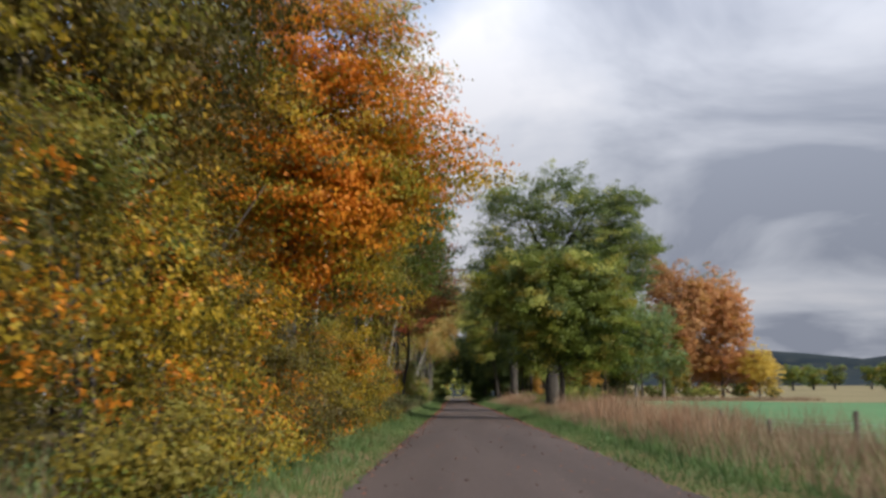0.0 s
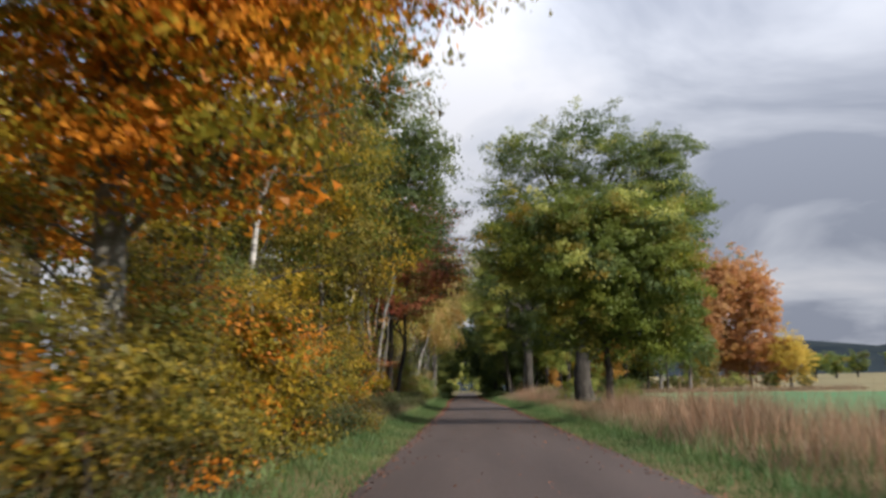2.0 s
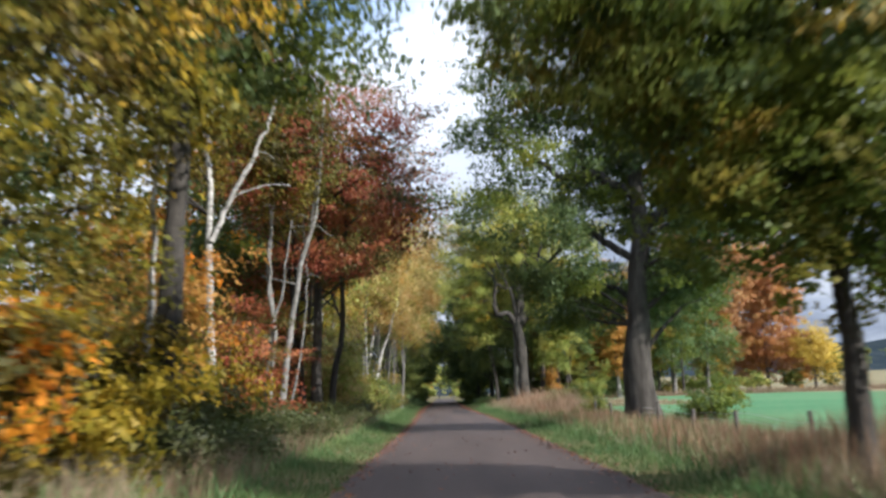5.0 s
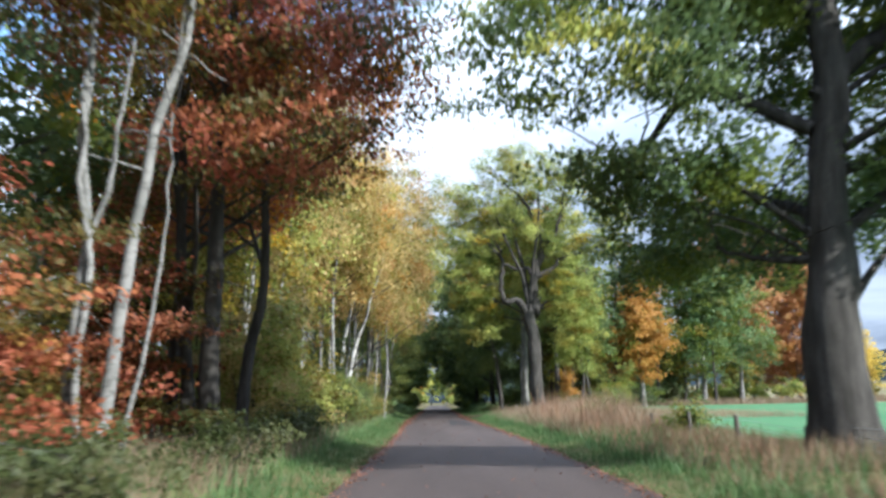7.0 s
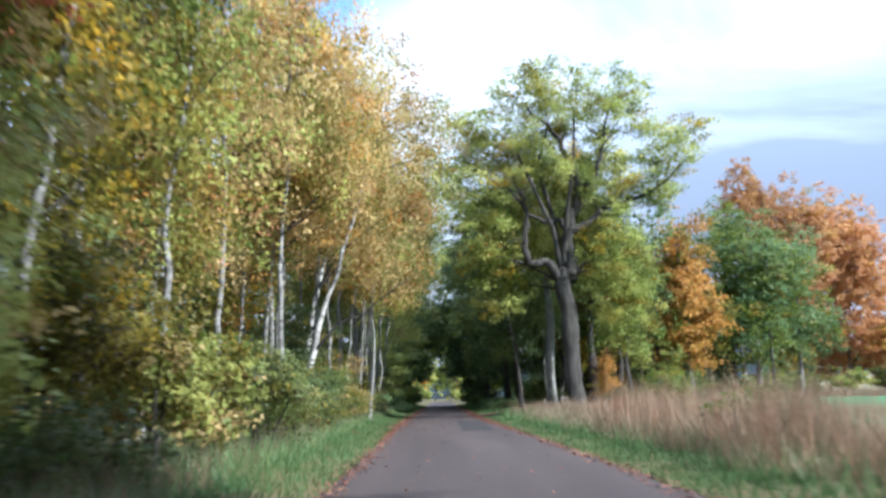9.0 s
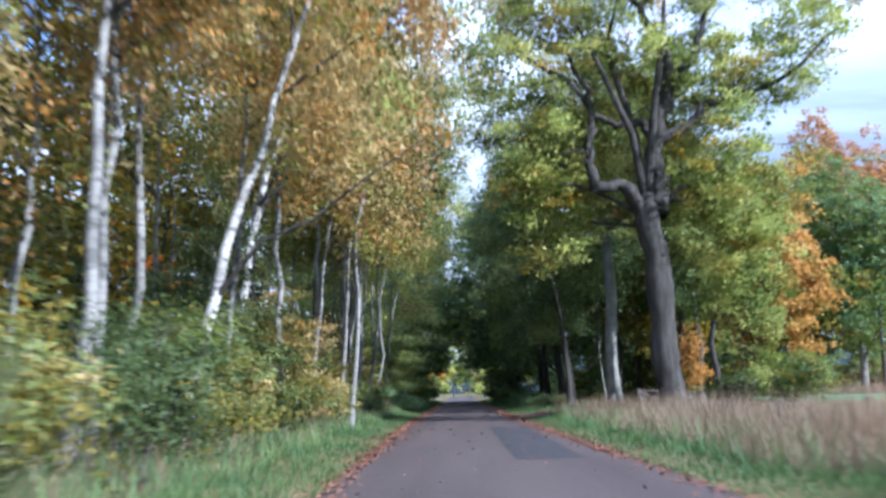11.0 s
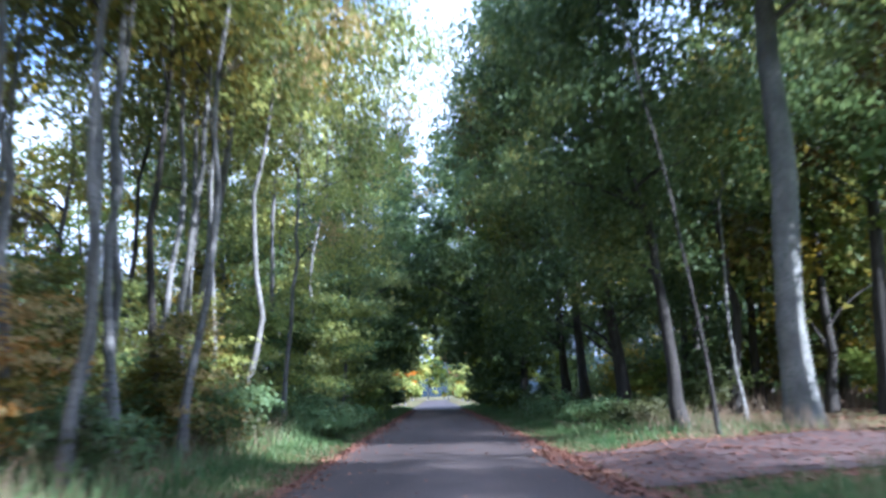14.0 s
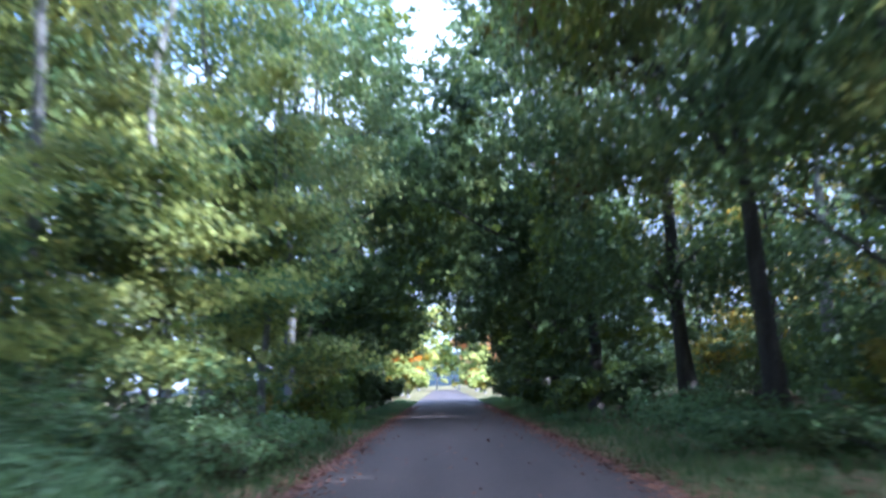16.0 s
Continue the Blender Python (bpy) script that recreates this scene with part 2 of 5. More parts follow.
BARK = {
    "white": solid_material("white_birch_bark", (0.46, 0.44, 0.40), (0.20, 0.185, 0.165), 1.4, 0.8, (0.05, 0.045, 0.04), 6.0, 0.3, (0.7, 0.7, 1.8)),
    "pale": solid_material("pale_grey_bark", (0.23, 0.215, 0.195), (0.13, 0.125, 0.11), 1.2, 0.85, (0.08, 0.075, 0.065), 7.0, 0.4, (0.8, 0.8, 1.6)),
    "oak": solid_material("oak_bark", (0.03, 0.026, 0.021), (0.08, 0.07, 0.06), 2.0, 0.95, (0.035, 0.03, 0.025), 22.0, 0.9, (3, 3, 0.6), dist=0.05),
    "beech": solid_material("beech_bark", (0.10, 0.095, 0.085), (0.20, 0.19, 0.165), 1.5, 0.9, (0.09, 0.10, 0.07), 14.0, 0.3),
    "birch": solid_material("birch_bark", (0.25, 0.235, 0.21), (0.10, 0.095, 0.085), 1.6, 0.8, (0.05, 0.045, 0.04), 6.0, 0.3, (0.7, 0.7, 1.8)),
    "dark": solid_material("dark_bark", (0.03, 0.026, 0.022), (0.075, 0.065, 0.055), 2.0, 0.95, (0.02, 0.018, 0.015), 20.0, 0.8, (3, 3, 0.6), dist=0.04),
    "grey": solid_material("grey_bark", (0.10, 0.095, 0.085), (0.22, 0.205, 0.185), 1.5, 0.9, (0.09, 0.085, 0.07), 10.0, 0.4, (1, 1, 1.5)),
}
ASPHALT = solid_material("worn_asphalt", (0.034, 0.024, 0.020), (0.055, 0.040, 0.034), 0.5, 0.85, (0.077, 0.058, 0.052), 90.0, 0.5, (1.5, 0.12, 1.0), dist=0.01, gloss=0.2)
PATCH = solid_material("newer_asphalt", (0.017, 0.014, 0.014), (0.027, 0.023, 0.023), 0.8, 0.9, (0.036, 0.032, 0.031), 90.0, 0.5, dist=0.01)
SOIL = solid_material("soil_and_litter", (0.06, 0.07, 0.022), (0.11, 0.085, 0.045), 0.35, 0.95, (0.16, 0.10, 0.05), 6.0, 0.8, dist=0.05, gloss=0.05)
FIELD = solid_material("pasture", (0.045, 0.125, 0.055), (0.08, 0.155, 0.07), 0.08, 0.95, (0.11, 0.155, 0.08), 3.0, 0.5, dist=0.05, gloss=0.05)
DIRT = solid_material("dirt_track", (0.042, 0.028, 0.024), (0.075, 0.05, 0.042), 0.9, 0.95, (0.11, 0.05, 0.04), 9.0, 0.6, dist=0.02)
HILL = solid_material("heather_hill", (0.014, 0.020, 0.025), (0.026, 0.034, 0.038), 0.012, 1.0, (0.034, 0.040, 0.038), 0.05, 0.0, gloss=0.0)
WOOD = solid_material("weathered_wood", (0.07, 0.06, 0.05), (0.16, 0.14, 0.12), 3.0, 0.9, (0.05, 0.045, 0.04), 25.0, 0.5, (3, 3, 0.5))
RAIL = solid_material("pale_weathered_wood", (0.15, 0.13, 0.12), (0.26, 0.23, 0.21), 3.0, 0.85, (0.10, 0.09, 0.08), 25.0, 0.5)
GALV = solid_material("rusty_galvanised_tube", (0.20, 0.165, 0.155), (0.28, 0.24, 0.23), 2.0, 0.55, (0.25, 0.15, 0.11), 18.0, 0.2)
WIRE = solid_material("galvanised_wire", (0.20, 0.20, 0.20), (0.30, 0.30, 0.30), 5.0, 0.5)


# ---- mesh helpers ----
def mesh_of(name, verts, faces, mat, smooth=False, slot=None):
    """A mesh from an array of points and a list of arrays of faces (all of one size in each array)."""
    me = bpy.data.meshes.new(name)
    verts = np.asarray(verts, dtype=np.float32)
    faces = [np.asarray(f, dtype=np.int32) for f in (faces if isinstance(faces, list) else [faces]) if len(f)]
    loops = np.concatenate([f.ravel() for f in faces])
    sizes = np.concatenate([np.full(len(f), f.shape[1], dtype=np.int32) for f in faces])
    starts = np.concatenate([[0], np.cumsum(sizes)[:-1]]).astype(np.int32)
    me.vertices.add(len(verts))
    me.vertices.foreach_set("co", verts.ravel())
    me.loops.add(len(loops))
    me.loops.foreach_set("vertex_index", loops)
    me.polygons.add(len(sizes))
    me.polygons.foreach_set("loop_start", starts)
    if smooth:
        me.polygons.foreach_set("use_smooth", np.ones(len(sizes), dtype=bool))
    for m in (mat if isinstance(mat, list) else [mat]):
        me.materials.append(m)
    if slot is not None:
        me.polygons.foreach_set("material_index", np.asarray(slot, dtype=np.int32))
    me.update(calc_edges=True)
    me.validate()
    return me


def part(name, me, parent, label=""):
    ob = new(name, me)
    ob.parent = parent
    return tagged(ob, label)


def norm(v):
    return v / np.maximum(np.linalg.norm(v, axis=-1, keepdims=True), 1e-6)


def tube(path, radii, sides=8, rough=0.0, rng=None):
    """A closed tapered tube along a path."""
    path, radii = np.asarray(path, float), np.asarray(radii, float)
    k = len(path)
    d = norm(np.gradient(path, axis=0))
    ref = np.where(np.abs(d[:, 2:3]) > 0.9, np.array([[1.0, 0, 0]]), np.array([[0, 0, 1.0]]))
    ref = np.tile(ref[:1], (k, 1)) if np.all(ref == ref[0]) else np.tile(np.array([[0.3, 0.95, 0.1]]), (k, 1))
    a = norm(np.cross(d, ref))
    b = np.cross(d, a)
    th = np.linspace(0, 2 * np.pi, sides, endpoint=False)
    r = radii[:, None] * np.ones((1, sides))
    if rough and rng is not None:
        r = r * (1 + rng.normal(0, rough, (k, sides)))
    v = path[:, None, :] + r[..., None] * (np.cos(th)[None, :, None] * a[:, None, :] + np.sin(th)[None, :, None] * b[:, None, :])
    v = np.concatenate([v.reshape(-1, 3), path[-1:] + d[-1:] * radii[-1]])
    i = np.arange(k - 1)[:, None] * sides
    j = np.arange(sides)[None, :]
    jn = (j + 1) % sides
    q = np.stack([i + j, i + jn, i + sides + jn, i + sides + j], -1).reshape(-1, 4)
    tip = len(v) - 1
    base = (k - 1) * sides
    t = np.stack([base + np.arange(sides), base + (np.arange(sides) + 1) % sides, np.full(sides, tip)], -1)
    return v, q, t


def join(pieces):
    vs, qs, ts, o = [], [], [], 0
    for v, q, t in pieces:
        vs.append(v), qs.append(q + o), ts.append(t + o)
        o += len(v)
    return np.concatenate(vs), [np.concatenate(qs), np.concatenate(ts)]


def leaves(pos, size, rng, up=0.6, droop=0.0, slim=0.6, plain=False, out=None):
    """Folded diamond leaves at the points pos, turned towards out where it is given; plain: three-cornered ones for far trees."""
    n = len(pos)
    face = rng.normal(0, 0.8, (n, 3)) + np.array([0, 0, up]) if out is None else rng.normal(0, 0.42, (n, 3)) + 0.75 * out + np.array([0, 0, 0.45 * up])
    nrm = norm(face)
    t = norm(np.cross(nrm, rng.normal(0, 1, (n, 3))))
    if droop:
        t = norm(t + np.array([0, 0, -droop]))
        nrm = norm(np.cross(t, rng.normal(0, 1, (n, 3)))) if out is None else norm(face - t * np.sum(face * t, 1, keepdims=True))
    b = np.cross(nrm, t)
    ln = (size * rng.uniform(0.65, 1.35, n))[:, None]
    w = ln * slim * 0.5
    if plain:
        v = np.stack([pos - t * ln * 0.6, pos + b * w * 1.25 + t * ln * 0.35, pos - b * w * 1.25 + t * ln * 0.35], 1).reshape(-1, 3)
        return v, np.arange(3 * n).reshape(-1, 3)
    v = np.stack([pos - t * ln * 0.5, pos + b * w + nrm * w * 0.35, pos + t * ln * 0.5, pos - b * w + nrm * w * 0.35], 1).reshape(-1, 3)
    return v, np.arange(4 * n).reshape(-1, 4)


def in_blobs(blobs, n, rng, shell=0.5):
    """n points inside ellipsoids (x, y, z, rx, ry, rz), thicker towards their skins."""
    bl = np.asarray(blobs, float)
    w = (bl[:, 3] * bl[:, 4] * bl[:, 5]) ** (2 / 3)
    k = rng.choice(len(bl), n, p=w / w.sum())
    d = norm(rng.normal(0, 1, (n, 3)))
    r = shell + (1 - shell) * rng.uniform(0, 1, (n, 1)) ** 0.6
    r = r * (1 + 0.13 * np.clip(rng.normal(0, 1, (n, 1)), -2, 1.3))
    return bl[k, :3] + d * r * bl[k, 3:]


def curve_between(a, b, rng, sag=0.15, k=6):
    a, b = np.asarray(a, float), np.asarray(b, float)
    ln = np.linalg.norm(b - a)
    c = a + (b - a) * 0.5 + np.array([0, 0, sag * ln]) + rng.normal(0, 0.08 * ln, 3)
    s = np.linspace(0, 1, k)[:, None]
    p = (1 - s) ** 2 * a + 2 * s * (1 - s) * c + s ** 2 * b
    p[1:-1] += rng.normal(0, 0.02 * ln, (k - 2, 3))
    return p


def default_blobs(h, r, z0, rng, style):
    if style == "column":
        return [(rng.normal(0, 0.15 * r), rng.normal(0, 0.15 * r), z0 + (h - z0) * f, r * g, r * g, (h - z0) * 0.2) for f, g in ((0.18, 0.85), (0.42, 1.0), (0.65, 0.8), (0.86, 0.5))]
    if style == "layered":
        out_ = []
        for k in range(11):
            a, f = k * 2.4 + rng.uniform(-0.4, 0.4), (k + 0.5) / 11
            q = r * (0.62 - 0.3 * f) * rng.uniform(0.8, 1.2)
            out_.append((math.cos(a) * (r - q) * (1.1 - 0.6 * f), math.sin(a) * (r - q) * (1.1 - 0.6 * f), z0 + (h - z0) * f, q, q, 0.22 + 0.02 * h))
        return out_
    out_ = [(0, 0, z0 + (h - z0) * 0.62, r * 0.7, r * 0.7, (h - z0) * 0.36), (0, 0, z0 + (h - z0) * 0.26, r * 0.62, r * 0.62, (h - z0) * 0.22)]
    for k in range(9):
        a = 2 * math.pi * (k + rng.uniform(-0.3, 0.3)) / 4.5
        f = rng.uniform(0.15, 0.85)
        q = r * rng.uniform(0.34, 0.52)
        out_.append((math.cos(a) * (r - q), math.sin(a) * (r - q), z0 + (h - z0) * f, q, q, (h - z0) * rng.uniform(0.13, 0.22)))
    return out_


def tree(kind, x, y, h, r, z0, leaf, n, size=0.2, tr=0.15, bark="beech", lean=(0, 0), seed=1, label="", category="tree", group="", style="broad",
         blobs=None, spray=0.55, limbs=14, shell=0.5, droop=0.0, stems=None, z=0.0, per=45, inner=0.1, plain=False, flat=0.8, gaps=0.2, taper=0.82, mix=None, low=0.12, line=None):
    """A tree: tapered trunk with limbs, and a crown of sprays of leaves. blobs are relative to the foot, and so is line, the points along a bent main stem."""
    rng = np.random.default_rng(seed)
    root = tagged(new(kind), label, category, group)
    root.matrix_world = pose(x, y, z + float(ground_z(x, y)))
    blobs = blobs or default_blobs(h, r, z0, rng, style)
    pieces, twigs = [], []
    stems = stems or [(0, 0, lean[0], lean[1], tr, h * 0.86)]
    paths = []
    for sx, sy, lx, ly, sr, sh in stems:
        k = 23 if sr > 0.3 else 6 if category == "shrub" else 15
        s = np.linspace(0, 1, k)
        p = np.stack([sx + lx * s ** 1.2, sy + ly * s ** 1.2, sh * s - 0.15 * (s == 0)], -1)
        p[2:, :2] += np.cumsum(rng.normal(0, (0.012 if sr > 0.2 else 0.024) * 9 / k * sh * 0.6, (k - 2, 2)), 0) * 0.6
        if category != "shrub" and sr < 0.25:
            # the slight crooks of a slender stem
            bends = np.random.default_rng(seed + int(1000 * abs(sx)) + 3)
            p[1:, :2] += np.stack([np.interp(s[1:], np.linspace(0, 1, 6), np.append(0, bends.normal(0, 0.006 * sh, 5))) for _ in range(2)], -1)
        if line:
            ln_ = np.asarray(line, float)
            p = np.stack([np.interp(np.linspace(0, ln_[-1, 2], k), ln_[:, 2], ln_[:, a]) for a in range(3)], -1)
            p[1:, :2] += rng.normal(0, 0.03, (k - 1, 2))
        rad = sr * (1 - taper * s) * (1 + 0.55 * np.exp(-s * 22))
        if sr > 0.3:
            # burrs, hollows and a slight crook in an old trunk
            knots = np.random.default_rng(seed + 7)
            at = np.linspace(0, 1, 8)
            rad = rad * (1 + np.interp(s, at, knots.normal(0, 0.09, 8)))
            p[1:-1, 0] += np.interp(s[1:-1], at, knots.normal(0, 0.10, 8))
        pieces.append(tube(p, rad, 18 if sr > 0.3 else 10 if sr > 0.2 else 5 if category == "shrub" else 7, 0.05, rng))
        paths.append((p, rad))
    centres = in_blobs(blobs, max(6, n // per), rng, shell)
    centres = centres[centres[:, 2] > 0.25]
    hollow = wob(centres[:, 0] * 1.0, centres[:, 1] + centres[:, 2] * 1.1, 1.7 if r > 2.5 else 3.0, seed * 0.7) + 0.5 * rng.normal(0, 1, len(centres))
    centres = centres[hollow > np.quantile(hollow, gaps)]
    for c in centres[rng.permutation(len(centres))[:limbs]]:
        p, rad = paths[rng.integers(len(paths))]
        dist = np.hypot(*(c[:2] - p[0, :2]))
        zt = np.clip(c[2] - dist * rng.uniform(0.25, 0.7), h * low, p[-1, 2] * 0.95)
        i = int(np.argmin(np.abs(p[:, 2] - zt)))
        ln = np.linalg.norm(c - p[i])
        rb = min(rad[i] * 0.55, 0.012 + 0.016 * ln)
        cp = curve_between(p[i], c, rng, k=5)
        (twigs if bark in ("birch", "white", "pale", "grey") else pieces).append(tube(cp, np.linspace(rb, 0.01, len(cp)), 4 if rb < 0.06 else 6))
    if category == "tree" and n >= 6000:
        # stems and boughs as parts of their own
        for k, (v, q, t) in enumerate(pieces + twigs):
            name = "trunk" if k < len(stems) else "branch"
            part(name, mesh_of(name, v, [q, t], BARK["dark" if k >= len(pieces) else bark], True), root)
    else:
        v, f = join(pieces + twigs)
        nq, nt = sum(len(p[1]) for p in pieces), sum(len(p[2]) for p in pieces)
        slot = np.concatenate([np.arange(len(f[0])) >= nq, np.arange(len(f[1])) >= nt])
        part("trunk", mesh_of("trunk", v, f, [BARK[bark], BARK["dark"]], True, slot), root)
    m = max(4, n // len(centres))
    pos = np.repeat(centres, m, 0)
    mid = np.average(np.asarray(blobs)[:, :3], 0, np.asarray(blobs)[:, 3])
    twig = norm(norm(centres - mid) * np.array([1, 1, 0.6]) + rng.normal(0, 0.55, centres.shape)) * np.array([1, 1, flat]) + np.array([0, 0, -0.8 * droop])
    along = rng.uniform(-0.8, 1.0, (len(pos), 1)) * spray
    g = rng.normal(0, 1, pos.shape) * np.array([spray, spray, spray * (0.6 * flat + 0.1 + 0.5 * droop)]) * 0.42
    pos = pos + np.repeat(twig, m, 0) * along * 1.25 + g * (1.15 - 0.5 * np.abs(along) / spray)
    # sprays of other tints, in patches of a metre or two
    mix = MIX.get(leaf, []) if mix is None else mix
    field = wob(centres[:, 0] + 0.6 * centres[:, 2], centres[:, 1] - 0.7 * centres[:, 2], 1.5, seed * 1.3) + 0.5 * rng.normal(0, 1, len(centres))
    tint, q = np.zeros(len(centres), dtype=np.int32), 0.0
    for k, (_, share) in enumerate(mix):
        lo, hi = np.quantile(field, q), np.quantile(field, min(1.0, q + share))
        tint[(field >= lo) & (field < hi)] = k + 1
        q += share
    tint = np.repeat(tint, m)[pos[:, 2] > 0.05]
    pos = pos[pos[:, 2] > 0.05]
    v, f = leaves(pos, size, rng, 0.6, droop, 0.6, plain, norm(pos - mid))
    if inner:
        deep = in_blobs([(*b[:3], b[3] * 0.8, b[4] * 0.8, b[5] * 0.8) for b in blobs], int(n * inner), rng, 0.0)
        deep = deep[deep[:, 2] > 0.3]
        v2, f2 = leaves(deep, size * 1.35, rng, 0.6, droop, 0.6, plain)
        v, f = np.concatenate([v, v2]), np.concatenate([f, f2 + len(v)])
    tint = np.concatenate([tint, np.zeros(len(f) - len(tint), dtype=np.int32)])
    part("crown", mesh_of("crown", v, f, [LEAF[leaf]] + [LEAF[a] for a, _ in mix], False, tint), root)
    return root


def limb(root, pts, r0, r1, bark, seed=1, twigs=10):
    """A crooked limb through points relative to the tree's foot, with small side twigs."""
    rng = np.random.default_rng(seed)
    pts = np.asarray(pts, float)
    s = np.linspace(0, len(pts) - 1, 4 * len(pts))
    i = np.minimum(s.astype(int), len(pts) - 2)
    f = (s - i)[:, None]
    f = f * f * (3 - 2 * f) * 0.5 + f * 0.5
    p = pts[i] * (1 - f) + pts[i + 1] * f
    p[1:-1] += rng.normal(0, r0 * 0.22, (len(p) - 2, 3))
    pieces = [tube(p, np.linspace(r0, r1, len(p)), 9, 0.06, rng)]
    for k in range(twigs):
        j = rng.integers(len(p) // 3, len(p))
        q = curve_between(p[j], p[j] + np.clip(rng.normal(0, 1, 3), -1.2, 1.2) * np.array([1.2, 1.2, 0.8]) + np.array([0, 0, 0.4]), rng)
        pieces.append(tube(q, np.linspace(r1 * 0.6, 0.012, len(q)), 5))
    v, f = join(pieces)
    return part("limb", mesh_of("limb", v, f, BARK[bark], True), root)


def shrub(x, y, h, r, leaf, n, size=0.14, seed=1, label="", kind="shrub", group="", z=0.0, plain=False, mix=None):
    rng = np.random.default_rng(seed)
    bl = [(0, 0, h * 0.42, r * 0.7, r * 0.7, h * 0.36)]
    for k in range(8):
        a = rng.uniform(0, 2 * math.pi)
        q = r * rng.uniform(0.22, 0.5)
        d = r * rng.uniform(0.3, 0.85)
        bl.append((math.cos(a) * d, math.sin(a) * d, h * rng.uniform(0.2, 0.95 - 0.3 * d / r), q, q, h * rng.uniform(0.1, 0.26)))
    st = [(rng.normal(0, 0.15), rng.normal(0, 0.15), rng.normal(0, 0.4 * r), rng.normal(0, 0.4 * r), 0.02 + 0.006 * h, h * rng.uniform(0.6, 0.9)) for _ in range(4)]
    return tree(kind, x, y, h, r, 0.1, leaf, n, size, seed=seed, label=label, category="shrub", group=group, blobs=bl, stems=st, limbs=8, spray=0.42, bark="dark", shell=0.3, z=z, plain=plain, gaps=0.36, mix=mix)


# ---- ground ----
def drift(y):
    """How far the lane bends to the left along its length."""
    s = np.clip((np.asarray(y, float) - 80) / 45, 0, 1)
    return -0.6 * s * s * (3 - 2 * s)


ROAD_L, ROAD_R = -1.55, 3.2


def wob(x, y, s, seed=0.0):
    """Cheap smooth waves for uneven ground."""
    return np.sin(x * s + 1.3 + seed) * np.cos(y * s * 0.83 + seed * 2.1) + 0.5 * np.sin(x * s * 2.3 + y * s * 1.7 + seed)


def ground_z(x, y):
    x, y = np.asarray(x, float), np.asarray(y, float)
    xl = ROAD_L + drift(y) - x
    xr = x - (ROAD_R + drift(y))
    bank = np.clip((xl - 0.3) / 2.0, 0, 1) * 0.22 + np.clip((xr - 0.3) / 1.8, 0, 1) * 0.16
    off = np.clip(np.maximum(xl, xr) / 1.0, 0, 1)
    return -0.03 + bank + off * 0.05 * wob(x, y, 0.9)


def grid_mesh(name, xs, ys, zf, mat):
    X, Y = np.meshgrid(xs, ys)
    v = np.stack([X, Y, zf(X, Y)], -1).reshape(-1, 3)
    nx = len(xs)
    i = np.arange(len(ys) - 1)[:, None] * nx
    j = np.arange(nx - 1)[None, :]
    q = np.stack([i + j, i + j + 1, i + nx + j + 1, i + nx + j], -1).reshape(-1, 4)
    return mesh_of(name, v, q, mat, True)


xs = np.concatenate([[-3000, -1200, -500, -200, -100, -60], np.arange(-40, -10, 2.5), np.arange(-10, 12, 0.5), np.arange(12, 40, 2.5), [50, 70, 110, 200, 500, 1200, 3000]])
ys = np.concatenate([[-3000, -1000, -300, -100, -40], np.arange(-20, 300, 1.0), [320, 360, 450, 700, 1200, 2500, 4500]])
tagged(new("ground", grid_mesh("ground", xs, ys, ground_z, SOIL)), "earth and leaf litter under the trees and verges", "ground", kind="structure")


def strip(name, x0, x1, y0, y1, step, zf, mat, nx=2, edge=0.0, seed=1):
    rng = np.random.default_rng(seed)
    yy = np.arange(y0, y1 + step * 0.5, step)
    fx = np.linspace(0, 1, nx)
    lo = x0 + drift(yy) + rng.normal(0, edge, len(yy))
    hi = x1 + drift(yy) + rng.normal(0, edge, len(yy))
    X = lo[:, None] + (hi - lo)[:, None] * fx[None, :]
    Y = np.repeat(yy[:, None], nx, 1)
    v = np.stack([X, Y, zf(X, Y)], -1).reshape(-1, 3)
    i = np.arange(len(yy) - 1)[:, None] * nx
    j = np.arange(nx - 1)[None, :]
    q = np.stack([i + j, i + j + 1, i + nx + j + 1, i + nx + j], -1).reshape(-1, 4)
    return mesh_of(name, v, q, mat, True)


def camber(X, Y):
    m = (ROAD_L + ROAD_R) / 2 + drift(Y)
    return 0.02 - 0.006 * (X - m) ** 2


tagged(new("road", strip("road", ROAD_L, ROAD_R, -40, 330, 0.5, camber, ASPHALT, 9, 0.06)), "narrow worn grey-brown asphalt lane", "road", kind="structure")
for fx, fx1, fy0, fy1 in ((8.3, 95, -60, 119), (17, 44, 119, 151)):
    tagged(new("field", strip("field", fx, fx1, fy0, fy1, 4.0, lambda X, Y: 0.28 + 0.03 * wob(X, Y, 0.05), FIELD, 20, 0.1)), "green pasture behind the fence", "field", kind="structure")

STUBBLE = solid_material("stubble_field", (0.125, 0.11, 0.06), (0.185, 0.15, 0.085), 0.05, 0.95, (0.15, 0.14, 0.07), 1.5, 0.4, dist=0.05, gloss=0.05)
tagged(new("stubble_field", strip("stubble_field", 44.2, 700, 119.2, 560, 10.0, lambda X, Y: 0.30 + 0.05 * wob(X, Y, 0.03) + np.clip(Y - 190, 0, None) * 0.017, STUBBLE, 24, 0.3)), "pale tan stubble field beyond the pasture", "field", kind="structure")
